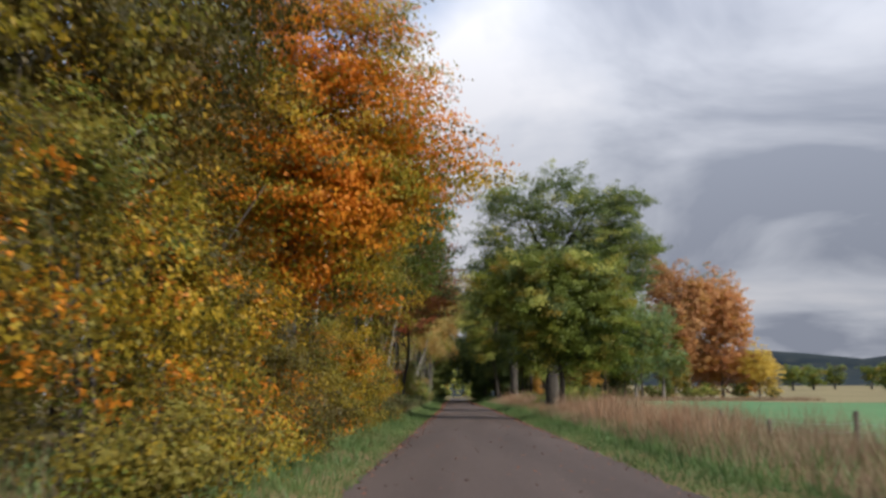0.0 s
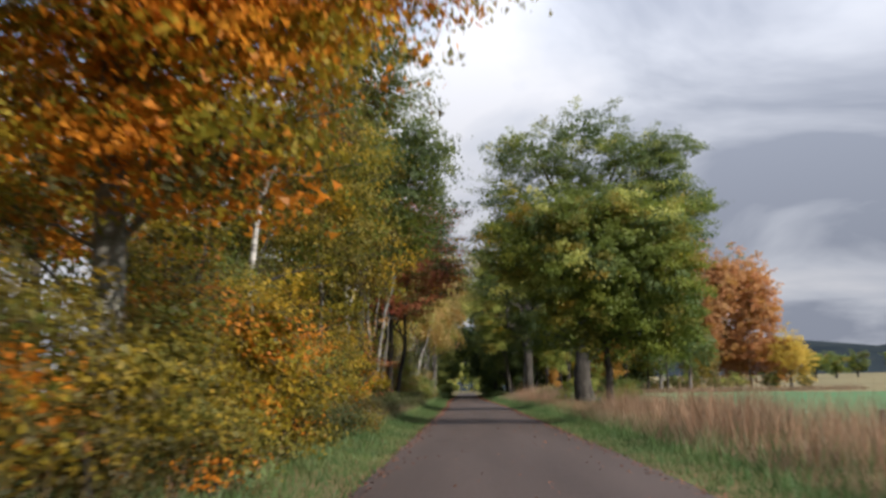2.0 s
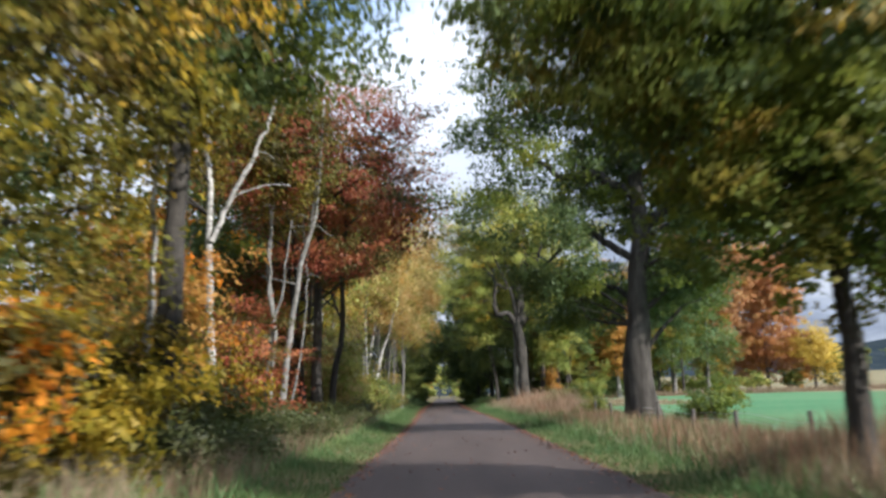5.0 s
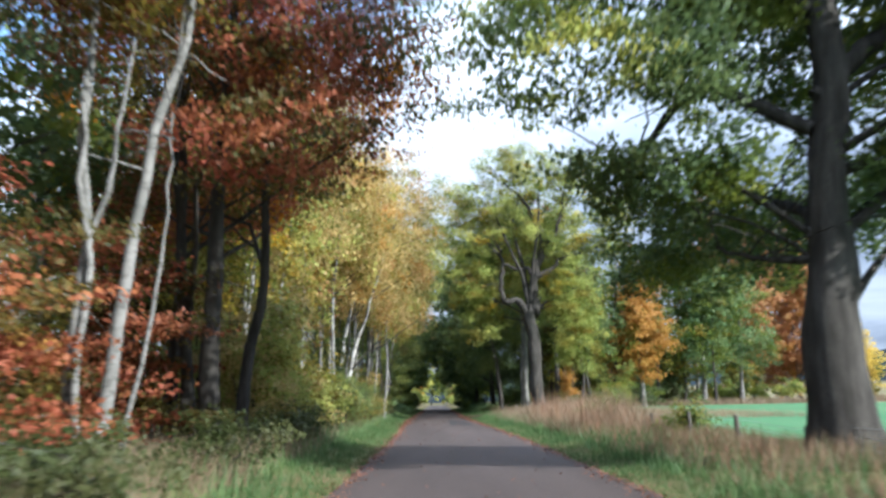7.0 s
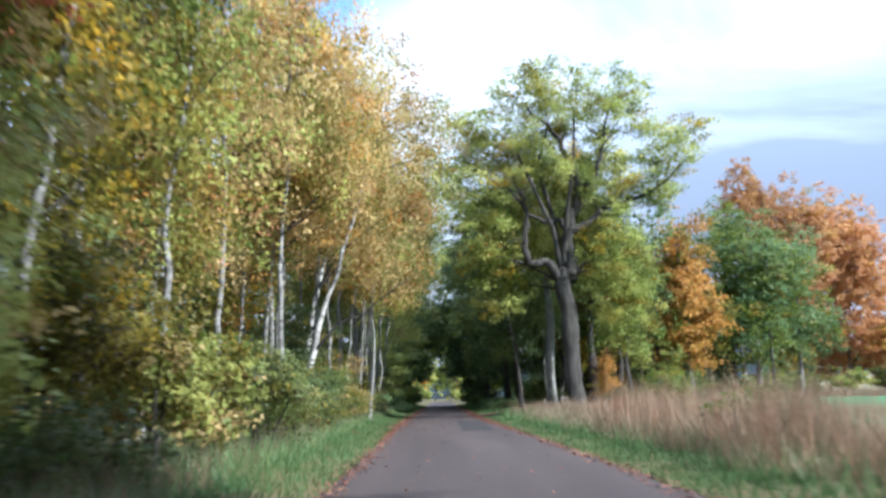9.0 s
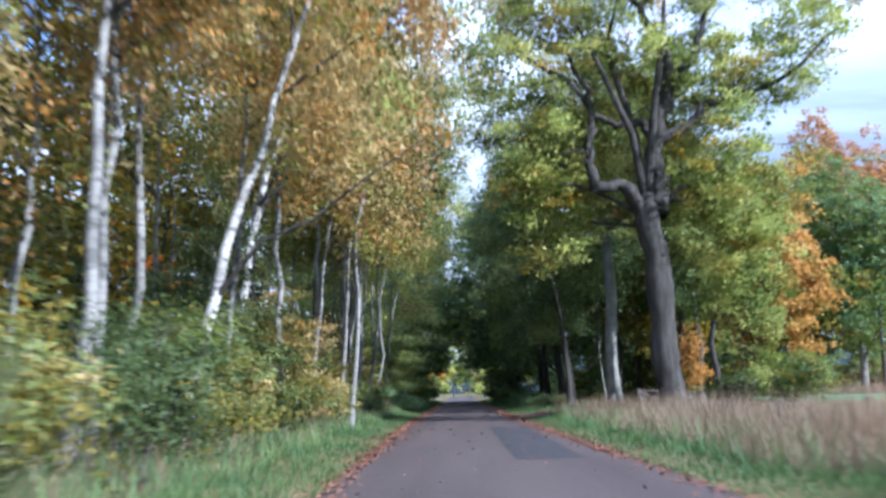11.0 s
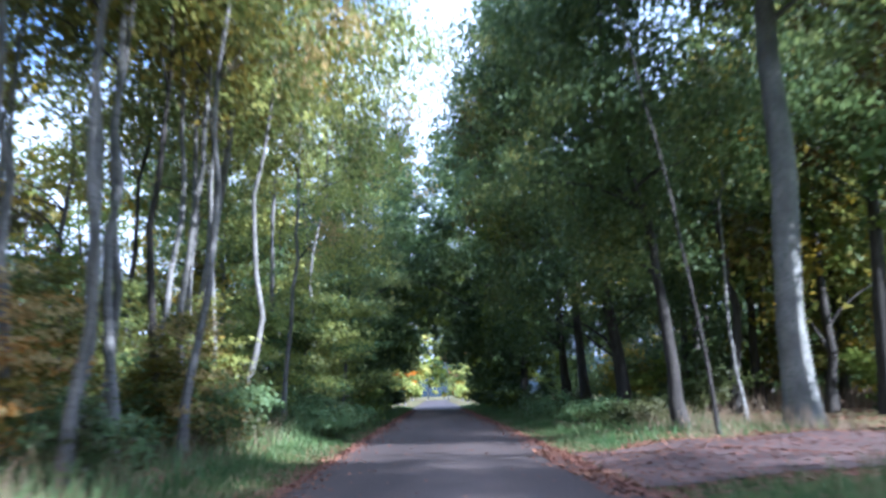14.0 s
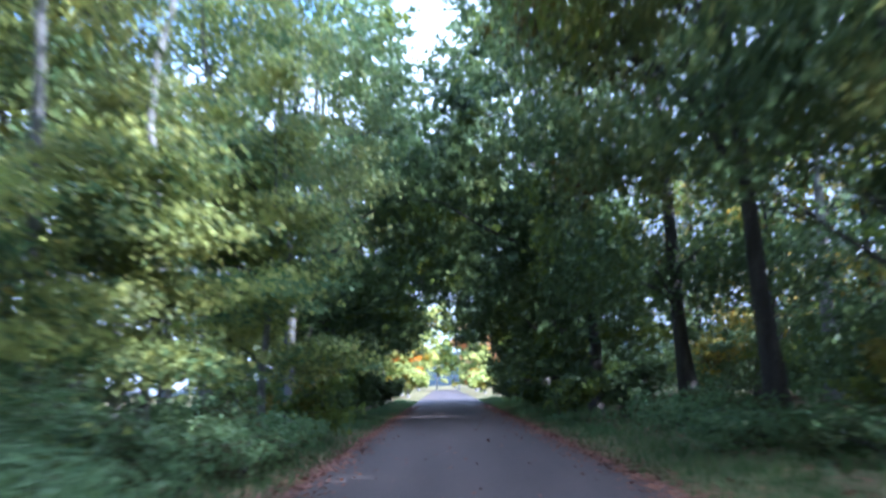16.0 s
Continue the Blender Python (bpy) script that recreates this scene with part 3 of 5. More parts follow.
# far hill
hx = np.linspace(-200, 1500, 80)
hy = np.linspace(700, 1500, 14)
def hill_z(X, Y):
    t = (Y - 700) / 800
    return -2 + np.sin(np.clip(t, 0, 1) * math.pi * 0.5) * (54 + 9 * np.sin(X * 0.006) + 8 * np.sin(X * 0.017 + 1) + np.clip((X - 350) * 0.05, -20, 40))
tagged(new("backdrop_hill", grid_mesh("hill", hx, hy, hill_z, HILL)), "long dark wooded hill on the horizon", "hill", kind="structure")

# ---- trees along the left side ----
tree("beech_tree", -4.7, 25.2, 17, 5, 4, "orange", 90000, 0.12, 0.26, "beech", (-0.3, 0), 11, "beech tree with glowing orange autumn leaves over the lane", limbs=44, per=70, inner=0.05, flat=0.45, spray=0.75, gaps=0.1, plain=True,
     blobs=[(0.6, -1.8, 6.7, 1.8, 1.2, 1.2), (1.8, -1.4, 5.6, 1.7, 1.2, 1.0), (2.6, -0.9, 6.6, 1.5, 1.2, 0.9), (0.8, -1.6, 9.4, 1.8, 1.2, 1.2), (1.2, 0, 8.0, 3.4, 3.6, 1.6), (3.0, 0.2, 7.4, 2.7, 2.2, 1.0), (2.4, -0.6, 9.2, 2.4, 2.6, 1.2), (1.4, 0, 11.0, 2.6, 3.0, 1.4), (0.6, 0, 13.4, 2.6, 3.2, 1.8), (-2.6, 0.5, 10.5, 3.0, 3.0, 3.6), (0.9, 1.2, 5.8, 2.6, 2.6, 1.2), (-1.4, -1.4, 7.0, 2.4, 2.2, 1.6), (0.9, -0.6, 4.2, 1.9, 2.0, 0.9), (-1.8, 0, 4.4, 1.8, 2.0, 1.4)])
tree("beech_tree", -7.8, 14.5, 15, 4, 5, "bronze", 40000, 0.125, 0.2, "beech", (0.6, 0), 25, "tall beech with dark bronze and olive leaves at the hedge", plain=True, limbs=26, flat=0.4, spray=0.8, per=70, mix=[("olive", 0.25), ("gold", 0.1)],
     blobs=[(0.5, 0, 8.5, 3.2, 3.4, 1.8), (1.6, -0.5, 6.6, 2.2, 2.6, 1.2), (0, 1, 11.5, 3.2, 3.4, 2.0), (1.8, 3, 9.6, 2.6, 3.0, 1.8), (-1.5, -1, 7.5, 2.4, 2.4, 2.2), (1.2, 5.5, 8.0, 2.6, 2.4, 2.2)])
hero_birch = tree("birch_tree", -6.3, 39.6, 16, 3.4, 5, "olive", 26000, 0.11, 0.14, "white", (1.0, 0), 12, "white-stemmed birch with olive and gold leaves", limbs=18, plain=True, line=[(0, 0, -0.15), (0.14, 0, 3.4), (0.14, 0, 4.9), (0.36, 0, 7.0), (0.5, 0, 8.2), (1.3, 0, 13.5)],
     blobs=[(1.0, 0, 12.5, 3, 3, 3), (2.4, 1, 9.5, 2.2, 2.4, 2.6), (-1.5, 0.5, 10, 2.4, 2.4, 3), (1.6, 2, 6.5, 2.0, 2.0, 2.2), (-1.5, 1.8, 5.5, 2.2, 2.0, 2.4)])
limb(hero_birch, [(0.34, 0, 6.8), (0.6, 0, 7.4), (0.95, 0, 8.2), (1.5, 0, 9.4)], 0.07, 0.03, "white", 31, 2)
tree("oak_tree", -4.6, 52.5, 18, 5, 3.5, "green", 48000, 0.145, 0.25, "dark", (0, 0), 13, "tall green oak in the roadside wood", plain=True, limbs=18, mix=[("dark", 0.5)], gaps=0.12,
     blobs=[(1.4, 0, 8.6, 3.0, 3.2, 2.2), (0.6, 0, 12.0, 3.4, 3.4, 2.4), (0.2, 0, 15.4, 3.0, 3.0, 2.2), (2.4, -0.5, 10.8, 2.0, 2.2, 1.4), (-2.5, 0, 10.5, 3, 3, 3.4)])
tree("birch_tree", -5.4, 47.5, 13, 3, 3, "olive", 16000, 0.14, 0.13, "grey", (0.4, 0), 17, "birch with brownish olive hanging leaves", limbs=14, droop=0.4,
     blobs=[(0.6, 0, 10.0, 2.4, 2.4, 2.4), (1.2, 0, 6.8, 2.0, 2.2, 2.4), (-1.0, 0, 7.6, 2.4, 2.4, 3.0), (0.2, 0, 4.0, 2.2, 2.2, 1.8)])
forked_birch = tree("birch_tree", -6.15, 61.6, 15, 3, 7, "olive", 11000, 0.14, 0.15, "white", (-0.2, 0), 14, "slender white birch forking high up", limbs=12)
limb(forked_birch, [(0, 0, 5.7), (0.4, 0, 6.6), (1.0, 0, 7.7), (1.55, 0, 8.9), (2.1, 0, 10.4)], 0.085, 0.03, "white", 32, 2)
tree("birch_tree", -5.03, 53.0, 9, 1.8, 5.6, "olive", 6000, 0.11, 0.085, "white", (0, 0), 19, "slim straight white birch before the green oak", limbs=8, plain=True, line=[(0, 0, -0.15), (-0.04, 0, 1.6), (0.02, 0, 5.4), (0.2, 0, 7.2), (0.1, 0, 8.4)])
PALE = [(-5.85, 68.5, 0.105, [(0, 0, -0.15), (-0.04, 0, 1.9), (0.14, 0, 4.0), (0.0, 0, 5.6), (0.1, 0, 7.4), (-0.1, 0, 11.5)]), (-5.6, 69.0, 0.135, [(0, 0, -0.15), (0.17, 0, 1.9), (0.48, 0, 3.9), (0.84, 0, 6.3), (1.36, 0, 7.7), (1.7, 0, 12)]),
        (-5.5, 69.5, 0.055, [(0, 0, -0.15), (0.36, 0, 1.5), (0.8, 0, 4.2), (0.9, 0, 6.5)]), (-5.68, 68.35, 0.075, [(0, 0, -0.15), (-0.1, 0, 1.6), (0.04, 0, 3.4), (-0.1, 0, 6.4), (0.2, 0, 10)])]
for k, (bx, by, rr, way) in enumerate(PALE):
    pale = tree("birch_tree", bx, by, 14, 2.4, 7.5, "olive", 6500, 0.12, rr, "pale", (0, 0), 20 + k, "pale grey crooked birch stem among red beech leaves", group="pale birches", limbs=8, plain=True, taper=0.7, mix=[("rust", 0.35), ("bronze", 0.3)], line=way)
    if k < 2:
        x0, z0 = (0.14, 4.0) if k == 0 else (0.84, 6.3)
        limb(pale, [(x0, 0, z0), (x0 + 0.35, 0, z0 + 0.9), (x0 + 0.45, 0, z0 + 2.0), (x0 + 0.7, 0, z0 + 3.6)], 0.06, 0.02, "pale", 36 + k, 2)
        limb(pale, [(x0 * 0.8, 0, z0 - 1.0), (x0 - 0.6, -0.3, z0 - 0.9), (x0 - 1.4, -0.4, z0 - 0.7)], 0.025, 0.012, "pale", 38 + k, 1)
tree("beech_tree", -5.0, 74.0, 17, 5, 4, "rust", 62000, 0.125, 0.28, "oak", (0.3, 0), 15, "many-stemmed beech with rust red autumn leaves", limbs=34, per=70, inner=0.05, flat=0.35, spray=0.8, gaps=0.15, plain=True,
     mix=[("bronze", 0.42), ("orange", 0.06)], stems=[(0, 0, 0.6, 0, 0.25, 14), (-0.7, 0.9, -0.5, 0.4, 0.19, 13), (0.5, 1.2, 0.7, 0.8, 0.17, 12), (-1.3, 1.6, 0.1, 0.6, 0.17, 12)],
     blobs=[(4.4, -0.4, 8.9, 1.6, 2.0, 0.8), (4.2, 0, 10.6, 1.6, 2.2, 0.9), (3.4, -0.4, 12.6, 1.8, 2.2, 1.1), (2.6, 0, 8.4, 2.8, 3.2, 1.3), (1.2, 0, 10.4, 3.2, 3.6, 1.6), (0.6, 0, 13, 3.0, 3.6, 2.2), (2.9, -1, 9.6, 1.9, 2.4, 1.0), (-2, 0, 11, 3, 3, 3.2), (1.8, -1, 11.8, 2.2, 2.4, 1.4), (1.0, -2.0, 6.6, 2.4, 2.2, 0.9), (1.6, 4.0, 9.6, 2.8, 2.6, 1.4), (-1.6, 4.0, 11.0, 3.0, 2.8, 2.2), (0.4, 6.0, 11.6, 2.8, 2.6, 1.8), (-0.6, 4.5, 7.0, 2.4, 2.2, 1.1), (-2.8, 4.0, 6.6, 2.2, 2.4, 1.2), (1.6, 4.5, 7.8, 2.0, 2.2, 0.9), (-2.2, 7.5, 7.6, 2.4, 2.4, 1.4)])
tree("beech_sapling", -6.6, 66.0, 4.5, 2.4, 0.8, "rust", 8000, 0.12, 0.06, "beech", (0, 0), 16, "low spreading beech sapling with red leaves", "tree", limbs=12, style="layered", flat=0.25, spray=0.7, mix=[("bronze", 0.4)])
tree("beech_sapling", -8.6, 62.5, 6, 2.4, 1.0, "amber", 8000, 0.13, 0.07, "beech", (0, 0), 18, "low spreading beech sapling with amber leaves", "tree", limbs=12, style="layered", flat=0.25, spray=0.7)
tree("beech_sapling", -6.9, 73.5, 5, 2.4, 0.8, "rust", 9000, 0.13, 0.06, "beech", (0, 0), 19, "low spreading beech sapling with red leaves", "tree", limbs=12, style="layered", flat=0.25, spray=0.7, mix=[("bronze", 0.4)])
BIRCHES = [(-5.3, 99.9, 0.7, 18, 0.11), (-6.2, 102.5, 0.8, 18, 0.10), (-5.5, 101.2, 0.5, 17, 0.10), (-5.3, 105.0, 4.0, 16, 0.135), (-6.8, 106, 0.2, 18, 0.12), (-6.9, 112.7, 3.6, 17, 0.17), (-5.3, 108.5, 0.8, 17, 0.09), (-5.1, 113.6, 0.4, 17, 0.105), (-4.9, 117.6, 1.1, 16, 0.07)]
for k, (bx, by, lx, hh, rr) in enumerate(BIRCHES):
    top = hh - 4
    tree("birch_tree", bx, by, hh, 3.6, 6, "birch", 15000, 0.12, rr, "white" if lx > 2 else "birch", (lx, 0), 30 + k, "white birch with pale golden hanging leaves", group="golden birches", limbs=14, droop=0.6, spray=0.5, inner=0.05, plain=True,
         blobs=[(lx * 0.9, 0, top + 1.5, 1.7, 1.8, 2.6), (lx * 0.7 + 1.6, 0.3, top - 1.4, 1.9, 1.9, 2.8), (lx * 0.7 - 1.2, -0.4, top - 1.0, 1.8, 1.8, 2.6), (lx * 0.5 + 2.0, 0, top - 4.6, 1.5, 1.6, 2.0), (lx * 0.5, 1.2, top - 4.0, 1.8, 1.8, 2.4)])
for k, (bx, by, lf, hh) in enumerate(((-3.6, 117.5, "birch", 18), (-4.7, 123.5, "olive", 17), (-4.7, 127.8, "olive", 17), (-4.6, 133.0, "olive", 17), (-4.7, 145.0, "lime", 15), (-4.8, 139.0, "lime", 17), (-4.8, 151.5, "lime", 18))):
    tree("birch_tree", bx, by, hh, 3, 6, lf, 12500, 0.13, 0.09, "pale" if by < 125 else "grey", (1.2, 0), 230 + k, "birch with thin hanging twigs over the lane's edge", group="overhanging birches", limbs=14, droop=0.7, spray=0.55, inner=0.03, plain=True, mix=[("lime", 0.2), ("moss", 0.3), ("birch", 0.1)],
         blobs=[(1.2, 0, hh - 2, 1.9, 2.0, 2.4), (2.0, 0, hh - 5, 1.9, 2.0, 2.4), (2.2, 0.4, hh - 8, 1.4, 1.6, 2.0), (-0.6, 0, hh - 4, 1.9, 2.0, 2.8), (4.1, 0.3, hh - 2.6, 1.7, 2.0, 1.8), (3.7, -0.3, hh - 6, 1.4, 1.8, 1.6)])
rng0 = np.random.default_rng(5)
for k, (bx, by, lf) in enumerate(((-6.4, 84.0, "olive"), (-7.6, 88.0, "olive"), (-6.6, 91.5, "lime"), (-8.4, 95.0, "olive"), (-9.0, 80.5, "olive"), (-6.0, 95.5, "birch"))):
    tree("birch_tree", bx, by, 16 + 0.4 * k, 3.0, 4.0, lf, 9000, 0.15, 0.11, ("birch", "pale")[k % 2], (0.8, 0), 250 + k, "olive-leaved birch in the roadside wood", group="olive birches", limbs=12, droop=0.5, plain=True)
for k, (bx, by, hh, lf) in enumerate(((-7.4, 93.0, 12, "birch"), (-8.8, 97.0, 13, "olive"), (-7.0, 101.5, 12, "birch"), (-9.2, 90.0, 13, "olive"))):
    tree("birch_tree", bx, by, hh, 2.8, 3.2, lf, 9000, 0.12, 0.09, "pale", (0.5, 0), 270 + k, "slim birch with fading olive and tan leaves", group="olive birches", limbs=12, droop=0.5, plain=True)
STEMS = [(-5.5, 130.4, 0.2, 0.13), (-6.0, 129.0, -0.2, 0.12), (-5.85, 132.4, 0.5, 0.12), (-5.4, 131.7, 0.3, 0.13), (-5.6, 134.5, 0.5, 0.13), (-6.0, 136.2, 0.3, 0.11), (-5.3, 135.6, 0.2, 0.12), (-5.1, 138.4, 0.1, 0.09), (-8.6, 134.2, 0.6, 0.13), (-9.5, 127, 0.2, 0.12), (-8.0, 122, 0.5, 0.12), (-11, 131, -0.3, 0.14), (-12.5, 125, 0.4, 0.12), (-10.5, 138, 0.2, 0.12), (-9.2, 143, 0.3, 0.13), (-6.65, 127.4, 0.1, 0.2), (-13, 140, 0.0, 0.14), (-7.2, 146, 0.4, 0.13), (-10, 117, 0.3, 0.14)]
for k, (bx, by, lx, rr) in enumerate(STEMS):
    tree("birch_tree", bx, by, rng0.uniform(15, 19), 2.7, 7.6, "olive", 7300, 0.14, rr * 0.8, ("pale", "grey", "grey", "pale", "dark")[k % 5], (lx, 0), 50 + k, "slender birch stem in the open wood", group="slender birches", limbs=12, droop=0.4, plain=True, mix=[("lime", 0.22), ("moss", 0.34)])
LEANING = [(-7.3, 142.5, 0.17, [(0, 0, -0.15), (0.28, 0, 1.5), (0.75, 0, 4.2), (1.06, 0, 6.1), (1.28, 0, 7.6), (1.52, 0, 8.9), (2.0, 0, 13)]), (-6.46, 140.5, 0.12, [(0, 0, -0.15), (0, 0, 2.7), (-0.02, 0, 4.6), (0.11, 0, 6.0), (0.13, 0, 8.0), (0.4, 0, 13)]),
           (-5.9, 150.0, 0.12, [(0, 0, -0.15), (0.03, 0, 7.6), (0.1, 0, 9.4), (0.4, 0, 11.0), (0.7, 0, 14)])]
for k, (bx, by, rr, way) in enumerate(LEANING):
    tree("birch_tree", bx, by, 17, 2.8, 8.0, "olive", 7300, 0.14, rr, "grey", (0.6, 0), 290 + k, "grey-stemmed birch leaning towards the lane", group="leaning birches", limbs=12, droop=0.4, plain=True, taper=0.65, mix=[("lime", 0.2), ("moss", 0.4)], line=way)
HAZELS = [(-6.0, 147.0, 4.6, 1.7, 0.6, "lime", 9000), (-4.9, 150.5, 5.6, 1.8, 1.4, "lime", 13000), (-4.0, 157, 8.4, 2.3, 1.6, "lime", 18000), (-6.6, 153.5, 10, 2.4, 3.4, "lime", 13000), (-6.0, 160, 17, 4.0, 5.5, "lime", 15000), (-9.0, 155.5, 17, 3.4, 5.5, "lime", 10000), (-8.4, 147.5, 15, 3.0, 6.0, "moss", 9000), (-4.6, 164, 18, 3.8, 2.5, "moss", 17000), (-8.5, 165, 15, 3.6, 3.0, "lime", 10000)]
for k, (bx, by, hh, rr, z0, lf, n) in enumerate(HAZELS):
    tree("hazel_tree", bx, by, hh, rr, z0, lf, n, 0.13, 0.05 + 0.006 * hh, "grey", (0.3, 0), 70 + k, "fresh green hazel in layered sprays at the road edge" if hh < 9 else "tall yellow-green tree behind the hazels", limbs=14, plain=True, style="layered" if hh < 9 else "broad", flat=0.35, spray=0.7, mix=[("green", 0.3), ("lime", 0.16)] if lf == "fern" else [("moss", 0.3), ("fern", 0.25)])
tree("yew_sapling", -6.2, 110.5, 5.2, 2.4, 0.7, "bramble", 13000, 0.11, 0.05, "dark", (0, 0), 84, "young yew with flat dark green branches", limbs=12, plain=True, style="layered", flat=0.2, spray=0.7, inner=0.0, mix=[("dark", 0.55)])
tree("beech_sapling", -6.3, 118.5, 4.4, 1.6, 0.5, "olive", 6000, 0.1, 0.05, "grey", (0.2, 0), 88, "thin sapling with olive and tan leaves", limbs=10, plain=True, style="layered", flat=0.4, spray=0.6, mix=[("amber", 0.25), ("birch", 0.25)])
tree("beech_sapling", -5.0, 134.2, 2.6, 1.3, 0.4, "olive", 6500, 0.09, 0.04, "grey", (0.2, 0), 89, "low beech sapling with golden layered leaves", limbs=10, plain=True, style="layered", flat=0.3, spray=0.5, mix=[("birch", 0.25), ("lime", 0.15)])
for k, (bx, by, hh, rr, lf, mx) in enumerate(((-6.4, 129.0, 3.0, 1.4, "birch", [("olive", 0.3), ("amber", 0.2)]), (-7.6, 134.5, 3.8, 1.6, "olive", [("lime", 0.4)]), (-5.7, 138.0, 3.4, 1.3, "olive", [("lime", 0.4)]), (-8.2, 140.0, 4.2, 1.7, "lime", [("moss", 0.4)]), (-7.2, 122.5, 3.4, 1.5, "birch", [("olive", 0.4)]), (-9.5, 131.5, 4.6, 1.8, "olive", [("lime", 0.3)]))):
    tree("beech_sapling", bx, by, hh, rr, 0.5, lf, 6500, 0.1, 0.045, "grey", (0.2, 0), 540 + k, "young beech with thin layered yellowing leaves under the birches", group="saplings under the birches", limbs=10, plain=True, style="layered", flat=0.3, spray=0.55, mix=mx)
rs = np.random.default_rng(9)
v, q, t = tube([(0, 0, -0.15), (0, 0, 0.1), (0.03, 0, 0.6), (0.05, 0.02, 1.1), (0.02, 0, 1.5)], [0.36, 0.28, 0.24, 0.23, 0.2], 11, 0.07, rs)
v[-12:-1, 2] += rs.uniform(-0.18, 0.2, 11)
stump = tagged(new("tree_stump", mesh_of("tree_stump", v, [q, t], BARK["pale"], True)), "broken pale birch stump in the wood", "stump")
stump.matrix_world = pose(-5.72, 126.2, float(ground_z(-5.72, 126.2)))
# the tunnel: dark trees that arch over the lane
for k in range(16):
    side = -1 if k % 2 else 1
    by = 168 + k * 2.5
    arch = min(1.25, 0.55 + (by - 168) / 16)
    bx = side * (5.6 - 0.3 * (side < 0)) - 0.5
    hh = 16 + 3.5 * arch
    tree("yew_tree" if k % 3 == 0 else "beech_tree", bx, by, hh, 5, 2, "dark", 9000, 0.29, 0.22, "dark", (-side * 0.8, 0), 90 + k, "dark green tree arching over the lane", group="dark trees of the tunnel", limbs=12, inner=0.14, plain=True,
         blobs=[(-side * (0.8 + 1.6 * arch), 0, hh - 3.2, 2.8, 3.2, 3.0), (-side * (1.4 + 1.8 * arch), 0, 9.5, 2.9, 3.0, 2.6), (side * 1.6, 0, 10, 3.4, 3.2, 4.5), (-side * 1.0, 0, 5.4, 2.4, 2.8, 2.2), (side * 1.5, 0, 4.2, 3.0, 3.0, 2.6), (-side * 0.6, 0, 2.4, 1.5, 2.4, 1.4), (-side * 4.6, 0, 8.4, 2.0, 2.8, 1.7), (-side * 4.4, 0, 10.8, 2.0, 2.8, 1.4), (-side * (2.2 + 0.9 * (by > 190)), 0, 5.2, 1.9, 2.6, 1.6 + 0.3 * (by > 190))])
# sunlit growth beyond the tunnel
for k, (bx, by, hh, rr, lf) in enumerate(((-5.5, 222, 9, 3.2, "lime"), (-4.6, 236, 7, 2.8, "gold"), (-6, 250, 12, 4, "lime"), (-1.5, 330, 20, 5, "lime"), (2.5, 345, 24, 6, "green"), (-8, 325, 22, 6, "lime"), (9, 330, 20, 6, "lime"), (-3.6, 228, 3, 1.8, "lime"), (4.2, 232, 2.4, 1.6, "lime"), (4.4, 246, 2.6, 1.6, "gold"), (-15, 335, 16, 7, "green"), (17, 340, 15, 7, "green"), (-4.5, 300, 17, 5, "lime"), (4.4, 262, 7, 2.6, "lime"), (5.6, 285, 12, 4, "copper"), (3.0, 318, 19, 5, "green"), (-9, 275, 14, 5, "green"))):
    tree("roadside_tree", bx, by, hh, rr, 0.8, lf, 4200 if by > 270 else 3000, 0.55 if by > 270 else 0.4, 0.14, "grey", (0, 0), 200 + k, "sunlit yellow-green tree beyond the shaded stretch", group="trees beyond the shade", limbs=10, plain=True)

# ---- trees along the right side ----
tree("oak_tree", 5.5, 48.4, 10, 4.2, 2.6, "green", 66000, 0.125, 0.17, "dark", (0.2, 0), 41, "round dark green oak with an ivy-dark trunk", limbs=30, per=80, shell=0.6, gaps=0.16, spray=0.42, low=0.33, plain=True, mix=[("lime", 0.08), ("olive", 0.22), ("dark", 0.12)],
     blobs=[(-3.2, 0, 6.9, 1.6, 2.0, 1.4), (-2.0, -0.3, 5.7, 1.9, 2.0, 1.2), (-0.8, 0, 6.2, 3.0, 3.0, 2.3), (1.2, 0.3, 6.0, 2.6, 2.8, 2.5), (0, 0, 7.8, 2.5, 2.6, 1.4), (-1.8, 0, 7.9, 1.8, 2.0, 1.1), (1.6, 0, 7.8, 1.8, 2.0, 1.1), (2.5, 0, 6.4, 1.4, 1.8, 1.3), (2.3, -0.4, 4.6, 1.4, 1.8, 1.4), (0.4, -0.4, 4.0, 1.7, 1.8, 1.0), (1.6, 0, 3.6, 1.5, 1.8, 0.9), (-0.9, 0, 4.7, 1.8, 2.0, 0.9), (-3.8, 0, 6.2, 1.1, 1.5, 0.9), (0.6, -0.3, 3.0, 1.6, 1.6, 0.8), (2.2, -0.2, 3.1, 1.3, 1.4, 0.8), (-1.2, -0.2, 3.5, 1.4, 1.5, 0.8)])
